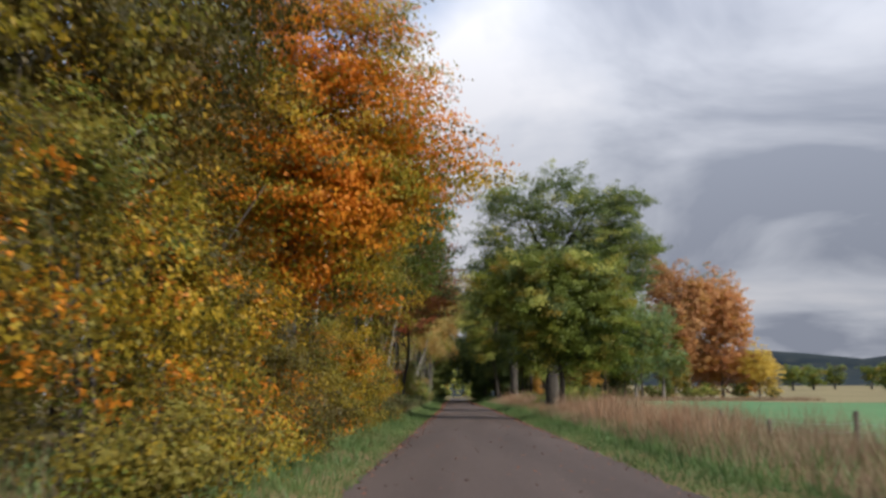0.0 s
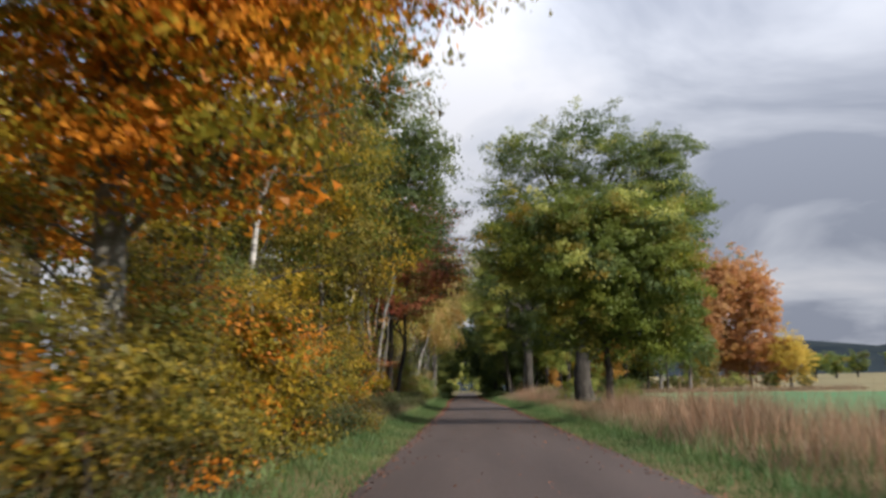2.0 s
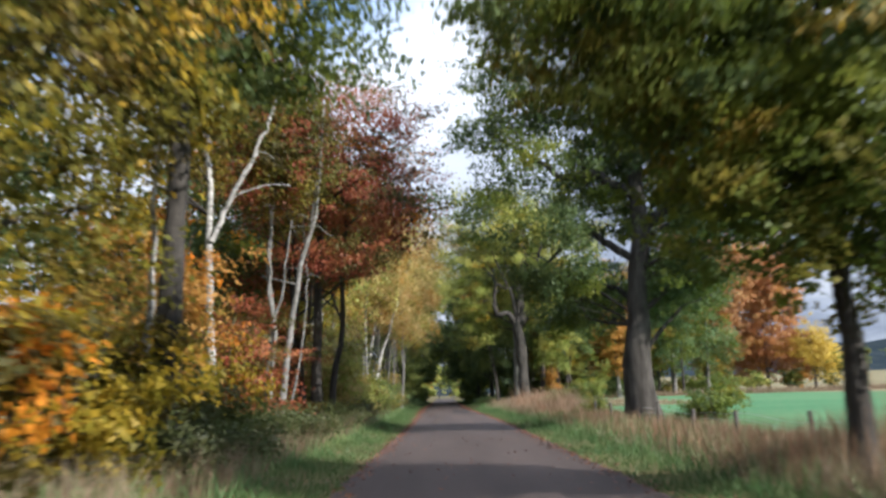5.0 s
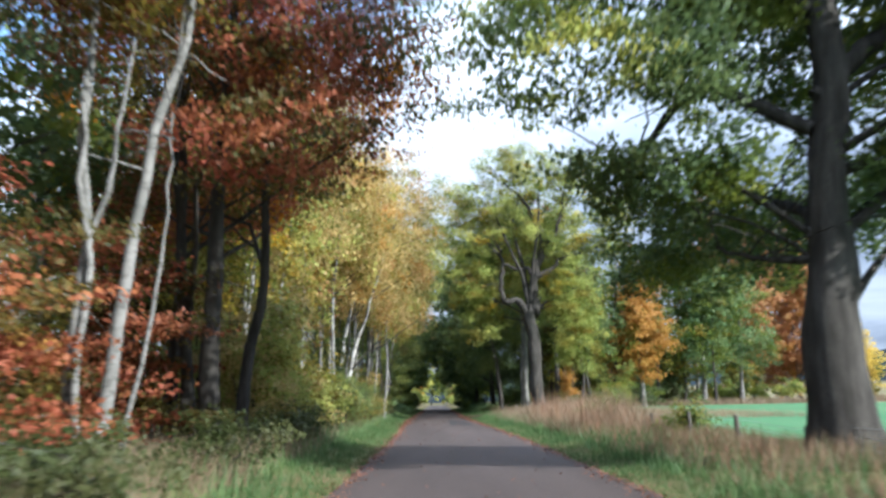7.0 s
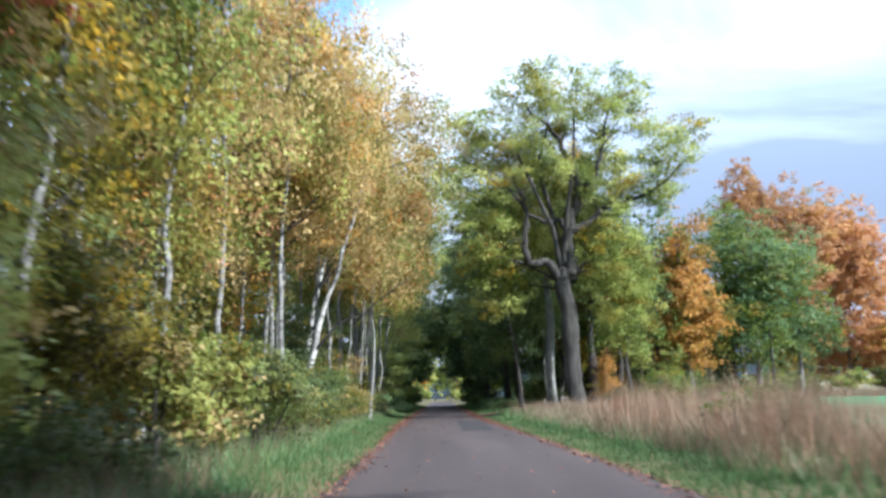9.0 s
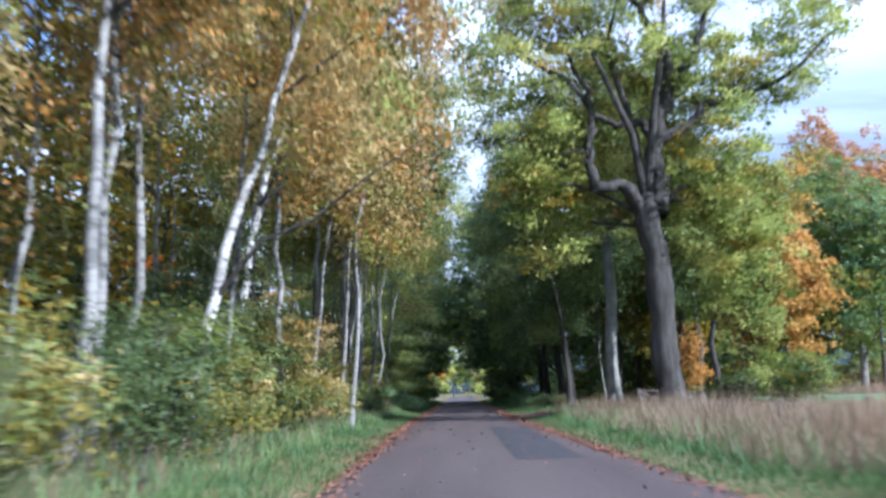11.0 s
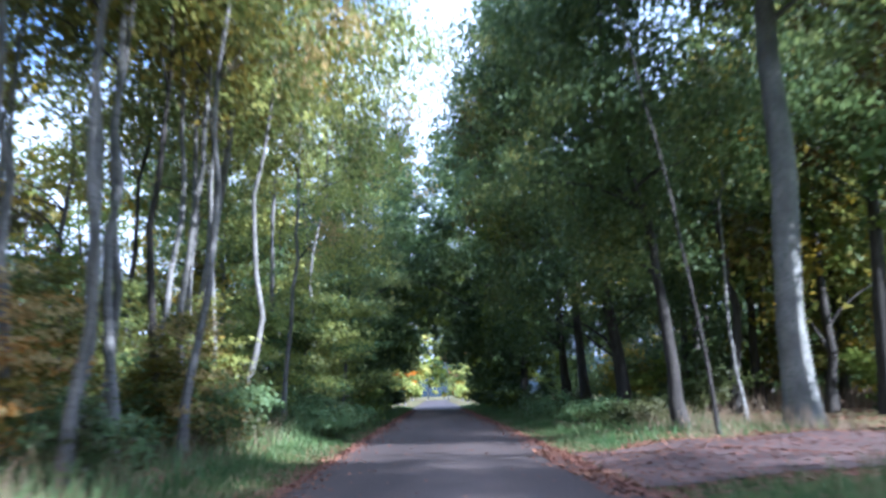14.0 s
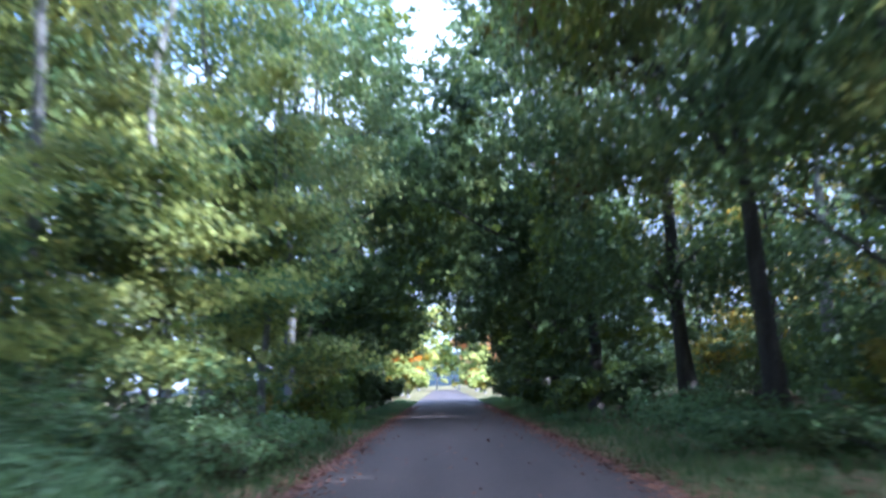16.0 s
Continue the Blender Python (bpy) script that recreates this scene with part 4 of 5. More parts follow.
great_oak = tree("oak_tree", 7.35, 69.6, 19, 7, 4, "dark", 146000, 0.135, 0.54, "oak", (0, 0.3), 42, "great oak with a thick ridged trunk and dark green leaves", limbs=16, shell=0.4, per=90, inner=0.12, spray=0.55, taper=0.6, gaps=0.2, plain=True, mix=[("green", 0.36), ("moss", 0.1), ("lime", 0.06)],
     stems=[(0, 0, 0.05, 0.1, 0.5, 12)],
     blobs=[(1.4, -0.3, 5.7, 1.1, 0.8, 0.9), (1.6, 0.9, 8.6, 1.8, 1.4, 1.2), (-1.4, 1.0, 8.8, 1.8, 1.4, 1.1), (2.2, -0.4, 7.6, 1.2, 1.2, 0.9), (-2.4, 0.3, 7.6, 1.4, 1.2, 0.9), (1.2, 1.5, 10.4, 1.8, 1.6, 1.2), (-2.4, 1.5, 5.0, 1.6, 1.4, 0.8), (-1.0, 2.4, 4.8, 1.6, 1.4, 0.8), (-3.4, 1.0, 5.3, 1.2, 1.4, 0.6), (6.8, -0.5, 12.0, 1.8, 2.2, 1.2), (6.0, -1.5, 10.0, 2.0, 2.0, 1.4), (5.0, -2.0, 13.5, 2.2, 2.2, 1.6), (4.2, -2.6, 9.0, 2.0, 1.8, 1.4), (3.4, -2.8, 11.5, 2.0, 1.8, 1.5), (5.6, -1.0, 15.6, 1.8, 2.0, 1.3), (3.2, -2.0, 15.0, 2.2, 2.0, 1.4), (7.6, 0.0, 12.6, 1.2, 1.6, 0.8), (3.6, -2.4, 6.8, 1.6, 1.6, 1.1), (-1.9, -0.8, 5.4, 1.3, 1.0, 0.7), (-2.6, 2.2, 4.1, 1.3, 1.4, 0.6), (0.6, 5.0, 5.4, 2.0, 2.0, 1.3), (-1.9, 4.6, 4.5, 1.8, 1.6, 0.9), (0.4, 4.4, 4.6, 1.8, 1.6, 1.2), (0, 0, 14.8, 3.4, 3.2, 2.2), (0, 1, 10.8, 3.2, 3.0, 1.6), (2.5, -0.8, 6.6, 1.4, 1.4, 0.9), (-3.4, 0, 11.6, 2.2, 2.4, 1.6), (3.4, 0, 12, 2.4, 2.4, 1.6), (3.0, 3.6, 5.6, 1.8, 2.0, 1.3), (-3.8, 1.2, 5.6, 1.3, 1.4, 0.6), (2.0, 0, 5.0, 1.7, 2.4, 1.2), (-5.2, 0, 7.7, 1.8, 2.4, 1.3), (-3.6, 0, 9.4, 2.4, 2.8, 1.0), (-5.0, 0, 11.0, 2.0, 2.6, 1.2), (3.2, 0.5, 8.2, 2.0, 2.6, 1.4), (4.4, 0, 11, 2.4, 3.0, 1.6), (-1.4, 0, 12.4, 3.0, 3.2, 1.5), (2.4, 0.5, 13.4, 3.0, 3.4, 1.6), (-2.6, 0, 15.4, 3.0, 3.2, 1.5), (0.6, 0, 17.4, 3.0, 3.2, 1.3), (3.4, 0, 16, 2.2, 2.6, 1.2), (0.5, 3, 8.5, 2.6, 2.0, 2.0), (4.6, 0, 7.0, 1.8, 2.4, 1.2), (5.6, 0, 9.4, 1.8, 2.4, 1.2), (-2.6, -1, 7.0, 1.6, 1.8, 0.7), (-4.4, 0, 13.4, 1.8, 2.4, 1.4), (-3.9, 0.5, 16.4, 1.8, 2.2, 1.3), (5.2, 0, 15.8, 1.6, 2.2, 1.2), (5.2, 0, 13.2, 1.8, 2.2, 1.4)])
limb(great_oak, [(-0.1, 0, 6.0), (-0.9, 0.6, 6.7), (-1.5, 1.6, 7.5), (-2.1, 2.4, 7.2), (-2.6, 2.8, 6.5), (-3.4, 3.0, 6.0)], 0.17, 0.05, "oak", 1)
limb(great_oak, [(0, 0.3, 4.4), (-0.3, 1.6, 5.0), (-0.8, 3.2, 5.4), (-1.4, 4.6, 6.2)], 0.13, 0.04, "oak", 8)
limb(great_oak, [(0, 0, 6.6), (1.0, 0, 7.6), (2.2, 0.2, 8.4), (2.6, 0.2, 9.6), (3.8, 0.2, 10.8)], 0.24, 0.06, "oak", 2)
limb(great_oak, [(-0.2, 0, 3.6), (-0.7, 0.3, 3.65), (-1.2, 0.6, 3.7), (-1.8, 0.9, 4.0)], 0.10, 0.03, "oak", 3)
limb(great_oak, [(0, 0, 8.4), (-1.2, 0, 9.2), (-2.4, 0, 9.1), (-3.6, 0, 9.9), (-5.0, 0, 10.8)], 0.2, 0.05, "oak", 4)
limb(great_oak, [(0.1, 0, 5.2), (1.0, 0, 5.4), (2.0, 0, 5.0), (2.8, 0, 5.2)], 0.14, 0.04, "oak", 5)
limb(great_oak, [(0, 0.1, 10.2), (0.8, 0.1, 12.2), (2.0, 0.2, 13.8), (2.8, 0.2, 15.6)], 0.2, 0.05, "oak", 6)
limb(great_oak, [(0, 0.1, 10.6), (-1.0, 0.1, 12.6), (-1.8, 0.1, 14.4), (-2.4, 0, 16.0)], 0.18, 0.05, "oak", 7)
old_oak = tree("oak_tree", 7.85, 121.0, 21, 8, 6, "lime", 118000, 0.14, 0.6, "oak", (-0.9, 0.0), 43, "tall old oak with bare crooked limbs and yellow-green leaves", limbs=8, shell=0.45, per=80, inner=0.04, spray=0.55, taper=0.16, gaps=0.22, plain=True, mix=[("olive", 0.16), ("gold", 0.05), ("green", 0.26)],
     stems=[(-0.2, 0, -0.12, 0, 0.5, 8.0)],
     blobs=[(-6.2, 0.6, 13.6, 1.5, 2.2, 1.4), (-5.8, 0.6, 16.4, 1.6, 2.2, 1.3), (6.2, 0.4, 14.0, 1.4, 2.2, 1.1), (3.6, 0.8, 6.2, 1.4, 2.0, 1.5), (3.4, 1.2, 4.0, 1.2, 1.8, 1.1), (3.0, 1.2, 8.0, 1.8, 2.0, 1.8), (7.0, 0.4, 16.0, 1.4, 2.0, 1.1), (-2.6, 0.5, 19.2, 2.2, 2.4, 1.0), (4.6, 0.4, 12.6, 1.7, 2.0, 1.1), (-5.0, 0.8, 8.6, 1.5, 1.8, 1.5), (-4.0, 1.4, 6.2, 1.4, 1.6, 1.3), (1.8, 0.8, 5.0, 1.3, 1.6, 1.3), (-6.6, 0.6, 11.4, 1.2, 1.8, 1.1), (3.4, 0.5, 19.0, 2.2, 2.4, 1.0), (-4.6, 0, 10.0, 2.2, 3.0, 1.5), (-5.0, 0, 13.0, 2.4, 3.0, 1.5), (2.2, 0.4, 9.6, 2.2, 2.8, 2.6), (2.8, 0, 8.2, 1.6, 2.6, 2.0), (-3.6, 0, 16.2, 2.8, 3.2, 1.5), (-1.0, 0, 14.0, 2.2, 2.6, 1.4), (1.6, 0, 16.8, 3.0, 3.4, 1.6), (-0.6, 0, 19.2, 3.2, 3.2, 1.2), (3.0, 1, 5.4, 2.0, 2.6, 2.2), (5.2, 0, 15.4, 2.2, 2.8, 1.3), (-0.8, 2.5, 11.5, 2.6, 2.0, 2.4), (2.6, 0, 12.6, 1.8, 2.4, 1.2), (3.4, 4.5, 7.6, 2.2, 2.2, 2.4), (-2.6, 1.0, 14.6, 2.4, 2.4, 1.6), (0.2, 3.6, 9.4, 2.8, 2.0, 2.2), (-3.0, 3.2, 11.0, 2.4, 2.0, 2.0), (2.4, 3.2, 14.4, 2.6, 2.2, 1.8), (-3.6, 2.0, 8.6, 2.0, 2.0, 1.8), (-4.6, 1.5, 11.4, 1.8, 2.0, 1.4), (1.2, 1.5, 11.6, 2.2, 1.8, 1.6), (-1.4, 1.5, 17.2, 2.4, 2.4, 1.4), (-0.2, 0.8, 18.6, 3.0, 2.6, 1.2), (2.6, 0.6, 17.4, 2.4, 2.2, 1.3), (-4.4, 0.6, 15.0, 2.0, 2.0, 1.4)])
limb(old_oak, [(-0.4, 0, 6.4), (-0.8, -0.1, 7.3), (-1.08, -0.2, 8.2), (-1.6, -0.2, 8.57), (-2.65, -0.2, 8.36), (-2.75, -0.2, 9.5), (-2.6, -0.1, 10.7), (-2.67, 0, 12.1), (-3.4, 0, 14.2)], 0.34, 0.07, "oak", 11)
limb(old_oak, [(-0.3, 0, 7.4), (-0.16, 0, 8.2), (-0.26, 0, 9.8), (0.13, 0, 11.5), (0.5, 0, 12.9), (0.1, 0, 14.6), (-0.6, 0, 16.0), (-2.2, 0, 17.6)], 0.44, 0.07, "oak", 12)
limb(old_oak, [(-0.1, 0, 10.2), (1.3, 0, 10.95), (1.74, 0, 11.6), (3.0, 0, 11.85), (4.8, 0, 12.5), (7.0, 0, 14.4)], 0.22, 0.05, "oak", 13)
limb(old_oak, [(0.6, 0, 12.4), (1.6, 0, 13.6), (2.0, 0, 15.0), (2.4, 0, 17.4)], 0.2, 0.05, "oak", 14)
limb(old_oak, [(-0.2, 0, 10.3), (-0.6, 0, 10.95), (-1.5, 0, 10.9), (-2.3, 0.1, 11.3), (-3.6, 0, 12.9), (-5.2, 0, 13.8)], 0.2, 0.05, "oak", 15)
limb(old_oak, [(-0.3, 0, 7.6), (0.6, 0.2, 8.4), (1.8, 0.3, 8.8), (3.2, 0.3, 9.6)], 0.13, 0.04, "oak", 16)
tree("beech_tree", 8.2, 136.3, 20, 5.2, 9.0, "moss", 36000, 0.146, 0.34, "beech", (-0.3, 0), 44, "straight grey-trunked tree at the wood's edge", low=0.4, inner=0.34, droop=0.45, plain=True, limbs=26, taper=0.6, mix=[("green", 0.3), ("bronze", 0.2), ("rust", 0.06)])
tree("beech_tree", 6.25, 139.3, 15, 5, 4, "dark", 27000, 0.138, 0.18, "dark", (-1.3, 0), 45, "leaning dark-barked tree beside the lane", line=[(0, 0, -0.15), (-0.1, 0, 1.8), (-0.35, 0, 4.4), (-0.55, 0, 5.8), (-0.95, 0, 7.4), (-1.4, 0, 11)], inner=0.34, droop=0.45, plain=True, mix=[("moss", 0.35)], limbs=20,
     blobs=[(-2.0, 0, 11, 3, 3, 2.4), (-1.6, 0, 7.6, 2.6, 3, 1.8), (1.8, 1, 8.6, 3, 3, 2.6), (-0.4, 0, 13.5, 3, 3, 2), (-0.8, 1, 5.2, 2.2, 2.4, 1.2)])
tree("birch_tree", 8.53, 141.0, 10.5, 1.2, 7.5, "olive", 1500, 0.12, 0.06, "birch", (-0.7, 0), 46, "thin pale bare stem bowed at its foot", limbs=6, plain=True, line=[(0, 0, -0.15), (-0.22, 0, 1.4), (-0.3, 0, 3.4), (-0.22, 0, 6.0), (0.1, 0, 9.4)])
tree("beech_tree", 6.9, 149.0, 17, 5.5, 3.5, "dark", 36000, 0.146, 0.24, "dark", (-1.4, 0), 47, "dark-trunked beech with green leaves over the lane", inner=0.34, droop=0.45, plain=True, mix=[("moss", 0.35)], limbs=24,
     blobs=[(-2.2, 0, 12.5, 3, 3.2, 2.4), (-2.6, 0, 8.6, 2.6, 3, 1.8), (-2.0, 0, 5.2, 2.2, 2.8, 1.5), (2, 1, 9.6, 3.2, 3, 3.4), (-1.0, 0, 15.6, 3, 3, 2), (-3.8, 0, 14.2, 2.2, 2.6, 1.8), (-1.6, 0, 18.0, 2.8, 3, 1.8), (1.6, 0, 4.6, 2.8, 2.6, 1.8)])
arch_beech = tree("beech_tree", 6.5, 155.0, 17, 5.5, 2.5, "moss", 33000, 0.155, 0.22, "dark", (-0.8, 0), 48, "dark-trunked beech with olive leaves over the lane", inner=0.34, droop=0.45, plain=True, limbs=20,
     blobs=[(-2.6, 0, 12.5, 3, 3.2, 2.6), (-3.0, 0, 8.8, 2.2, 3, 1.6), (2, 1, 9.6, 3.2, 3, 3.0), (-1.0, 0, 15.6, 3, 3, 2), (-3.8, 0, 14.2, 2.2, 2.6, 1.8), (-1.6, 0, 18.0, 2.8, 3, 1.8), (-2.6, 0.5, 5.6, 1.4, 2.0, 0.8)])
limb(arch_beech, [(-0.6, 0, 5.6), (-1.2, 0, 6.8), (-2.0, 0, 7.6), (-3.2, 0, 8.0), (-4.2, 0, 8.2)], 0.09, 0.03, "dark", 21)
limb(arch_beech, [(-0.7, 0, 6.4), (-1.2, 0.2, 7.8), (-1.7, 0.2, 9.0), (-2.0, 0.3, 10.6)], 0.08, 0.03, "dark", 22)
tree("beech_tree", 6.8, 162.5, 17, 5.5, 2.0, "dark", 27000, 0.163, 0.24, "dark", (-0.8, 0), 49, "dark-trunked beech with dark green leaves over the lane", inner=0.34, droop=0.45, plain=True, limbs=18,
     blobs=[(-2.6, 0, 12.5, 3, 3.2, 2.6), (-3.0, 0, 8.4, 2.4, 3, 1.9), (-2.2, 0, 4.4, 1.9, 2.8, 1.7), (2, 1, 9.6, 3.2, 3, 3.4), (-1.0, 0, 15.6, 3, 3, 2), (-3.8, 0, 14.2, 2.2, 2.6, 1.8), (-1.6, 0, 18.0, 2.8, 3, 1.8), (1.6, 0, 4.2, 2.8, 2.6, 1.8)])
tree("beech_tree", 10.8, 134.0, 15, 3.6, 6.5, "moss", 14000, 0.2, 0.3, "dark", (0, 0), 85, "dark tree behind the track in the wood", inner=0.1, plain=True, limbs=18)
tree("beech_tree", 13.5, 143, 17, 4.0, 4.5, "moss", 14000, 0.2, 0.28, "dark", (0, 0), 86, "dark tree behind the track in the wood", inner=0.1, plain=True, limbs=18)
tree("rowan_tree", 6.0, 135.4, 13.0, 1.2, 10.5, "rust", 1700, 0.13, 0.045, "dark", (-2.2, 0), 83, "slim dark rowan with one spray of red leaves", limbs=5, plain=True, mix=[("orange", 0.3), ("green", 0.25)], line=[(0, 0, -0.15), (-0.3, 0, 3.0), (-0.9, 0, 7.0), (-2.0, 0, 11.6)],
     blobs=[(-2.2, 0, 11.9, 0.9, 0.9, 0.7), (-1.6, 0.3, 11.2, 0.8, 0.8, 0.6)])
tree("beech_sapling", 11.6, 133.6, 3.8, 0.6, 0.8, "amber", 2500, 0.16, 0.06, "dark", (0, 0), 87, "brown-leaved sapling in the wood", limbs=8)
# wood behind the field
for k, (bx, by, hh, rr, z0, lf, n) in enumerate(((13.6, 150, 17, 4.2, 3, "lime", 13000), (21.2, 147, 17.5, 3.6, 2.2, "amber", 16000), (30.4, 157, 20, 4.8, 2.2, "fern", 20000), (36, 161, 18, 5, 3.0, "fern", 12000), (43.8, 186, 29.0, 8.0, 1.4, "copper", 38000), (55.5, 193, 29, 8.4, 1.4, "copper", 38000), (52, 203, 29.5, 7.6, 3, "green", 12000), (61.5, 188, 12, 4.8, 0.4, "yellow", 12000), (34, 172, 21, 6, 2, "dark", 5500), (26, 166, 18, 6, 2, "dark", 5500), (18, 160, 18, 6, 2, "dark", 5500), (14, 170, 18, 6, 2, "dark", 5500), (22, 178, 18, 6, 2, "dark", 5500), (31, 180, 18, 6, 1.5, "dark", 5500), (43, 182, 10, 4, 0.6, "olive", 6000))):
    tree("field_edge_tree", bx, by, hh, rr, z0, lf, int(n * (1.15 if lf == "copper" else 0.78)), 0.36 if lf == "copper" else 0.27, 0.28, "grey", (0, 0), 120 + k, {"copper": "large beech with faded copper leaves at the field edge", "amber": "amber autumn tree at the field edge", "yellow": "small bright yellow tree at the field edge"}.get(lf, "broadleaf tree in the wood behind the pasture"), group="wood behind the field", limbs=16, spray=0.7, inner=0.2, plain=True, gaps=0.02, mix=[("green", 0.45)] if lf == "fern" else None)
# deeper wood on both sides, each tree a copy of one of five
PROTO = [tree("wood_tree", -13 - 1.5 * k, 16 + 9 * k, 15 + k, 4.2, 1.4 + 0.8 * k, lf, 2300, 0.29, 0.18, "dark", (0.3, 0), 300 + k, lab, group="trees deeper in the wood", limbs=8, spray=0.8, inner=0.15, plain=True)
         for k, (lf, lab) in enumerate((("olive", "olive brown tree deep in the roadside wood"), ("gold", "yellowing tree deep in the roadside wood"), ("green", "green tree deep in the roadside wood"), ("orange", "orange tree deep in the roadside wood"), ("dark", "dark green tree deep in the roadside wood")))]
for k in range(46):
    by = 2 + 3.1 * k + rng0.uniform(-1, 1)
    bx = rng0.uniform(-13, -10.5) if k % 2 and by < 110 else rng0.uniform(-20, -14)
    if by > 104 and k % 3 == 1:
        continue
    which = int(rng0.choice([0, 1, 1, 3, 3] if by < 40 else [0, 0, 1, 2, 3] if by < 60 else [0, 2, 4, 0, 1]))
    copy_thing(PROTO[which], pose(bx, by, float(ground_z(bx, by)), 0, 0, rng0.uniform(0, 360)))
for k in range(28):
    by = 142 + 2.4 * k + rng0.uniform(-1, 1)
    for bx in (rng0.uniform(-20, -13), rng0.uniform(11, 22)):
        if (bx > 0 and (by > 206 or k % 2)) or (bx < 0 and (by < 158 or k % 2)):
            continue
        copy_thing(PROTO[int(rng0.choice([0, 2, 2, 4]))], pose(bx, by, float(ground_z(bx, by)), 0, 0, rng0.uniform(0, 360)))
for bx, by, k in ((31, 155, 2), (25, 156, 2), (29, 160, 0), (13, 146, 0), (12, 157, 2), (22, 162, 4), (10.2, 147, 4), (12.5, 151, 4), (14.5, 139, 4), (11.2, 156, 2), (-24, 110, 0), (-28, 119, 2), (-25, 127, 0), (-30, 136, 2), (-26, 144, 0), (-29, 153, 2), (-25, 162, 0), (-11.5, 113, 0), (-13, 119, 1), (-14, 130, 0), (-13.5, 149, 0), (-10, 155, 0), (-11.5, 161, 2)):
    copy_thing(PROTO[k], pose(bx, by, float(ground_z(bx, by)), 0, 0, 47 * bx))
# low thickets that close the wood between the trunks
THICKET = [tree("thicket", -10.5 + 30 * k, 118 + 42 * k, 4.6, 2.8, 0.3, lf, 1700, 0.21, 0.05, "dark", (0, 0), 330 + k, lab, "shrub", "thickets between the trunks", limbs=6, spray=0.6, inner=0.2, plain=True)
           for k, (lf, lab) in enumerate((("olive", "olive thicket between the trunks"), ("dark", "dark green thicket between the trunks")))]
for k in range(44):
    left = k % 2 == 0
    by = (4 + 4.6 * k) if left else (148 + 1.4 * k)
    bx = rng0.uniform(-15, -9) if left else rng0.uniform(11, 21)
    copy_thing(THICKET[0 if left and by < 140 else 1], pose(bx, by, float(ground_z(bx, by)), 0, 0, rng0.uniform(0, 360)) @ Matrix.Scale(0.95 if left and by > 104 else 1.0, 4))
# taller scrub that closes the far side of the wood
for k in range(14):
    for bx, by in ((25 + 0.5 * k, 163 + 4.0 * k), (-21 - 3 * math.sin(k), 106 + 6.5 * k)):
        copy_thing(THICKET[(k + (bx > 0)) % 2], pose(bx, by, float(ground_z(bx, by)), 0, 0, 77 * k) @ Matrix.Scale((2.1 if bx > 0 else 1.1) + 0.3 * math.sin(k * 2.3), 4))
for k, (bx, by) in enumerate(((15.5, 152), (16.5, 158.5), (15.2, 165), (16.0, 172), (15.4, 180), (17.0, 188))):
    copy_thing(THICKET[k % 2], pose(bx, by, float(ground_z(bx, by)), 0, 0, 61 * k) @ Matrix.Scale(1.25 + 0.2 * math.sin(k * 1.9), 4))
for k, (bx, by, sc) in enumerate(((-11, 108, 1.3), (-12.5, 115, 1.5), (-11.5, 122, 1.3), (-14, 128, 1.6), (-11.5, 134, 1.3), (-13.5, 139, 1.6), (-11, 144, 1.4), (-15.5, 147, 1.7), (-9.5, 149, 1.2))):
    copy_thing(THICKET[k % 2], pose(bx, by, float(ground_z(bx, by)), 0, 0, 83 * k) @ Matrix.Scale(sc, 4))
# far trees standing in the fields below the hill
for k, (bx, by) in enumerate(((120, 330), (133, 345), (152, 372), (165, 368), (178, 380), (141, 300), (190, 340), (205, 360))):
    tree("field_tree", bx, by, 10, 4.6, 1.5, "green", 3000, 0.5, 0.4, "dark", (0, 0), 160 + k, "solitary round green tree in the far fields", group="far field trees", limbs=8, spray=1.2, plain=True, z=max(0.0, (by - 190) * 0.017))

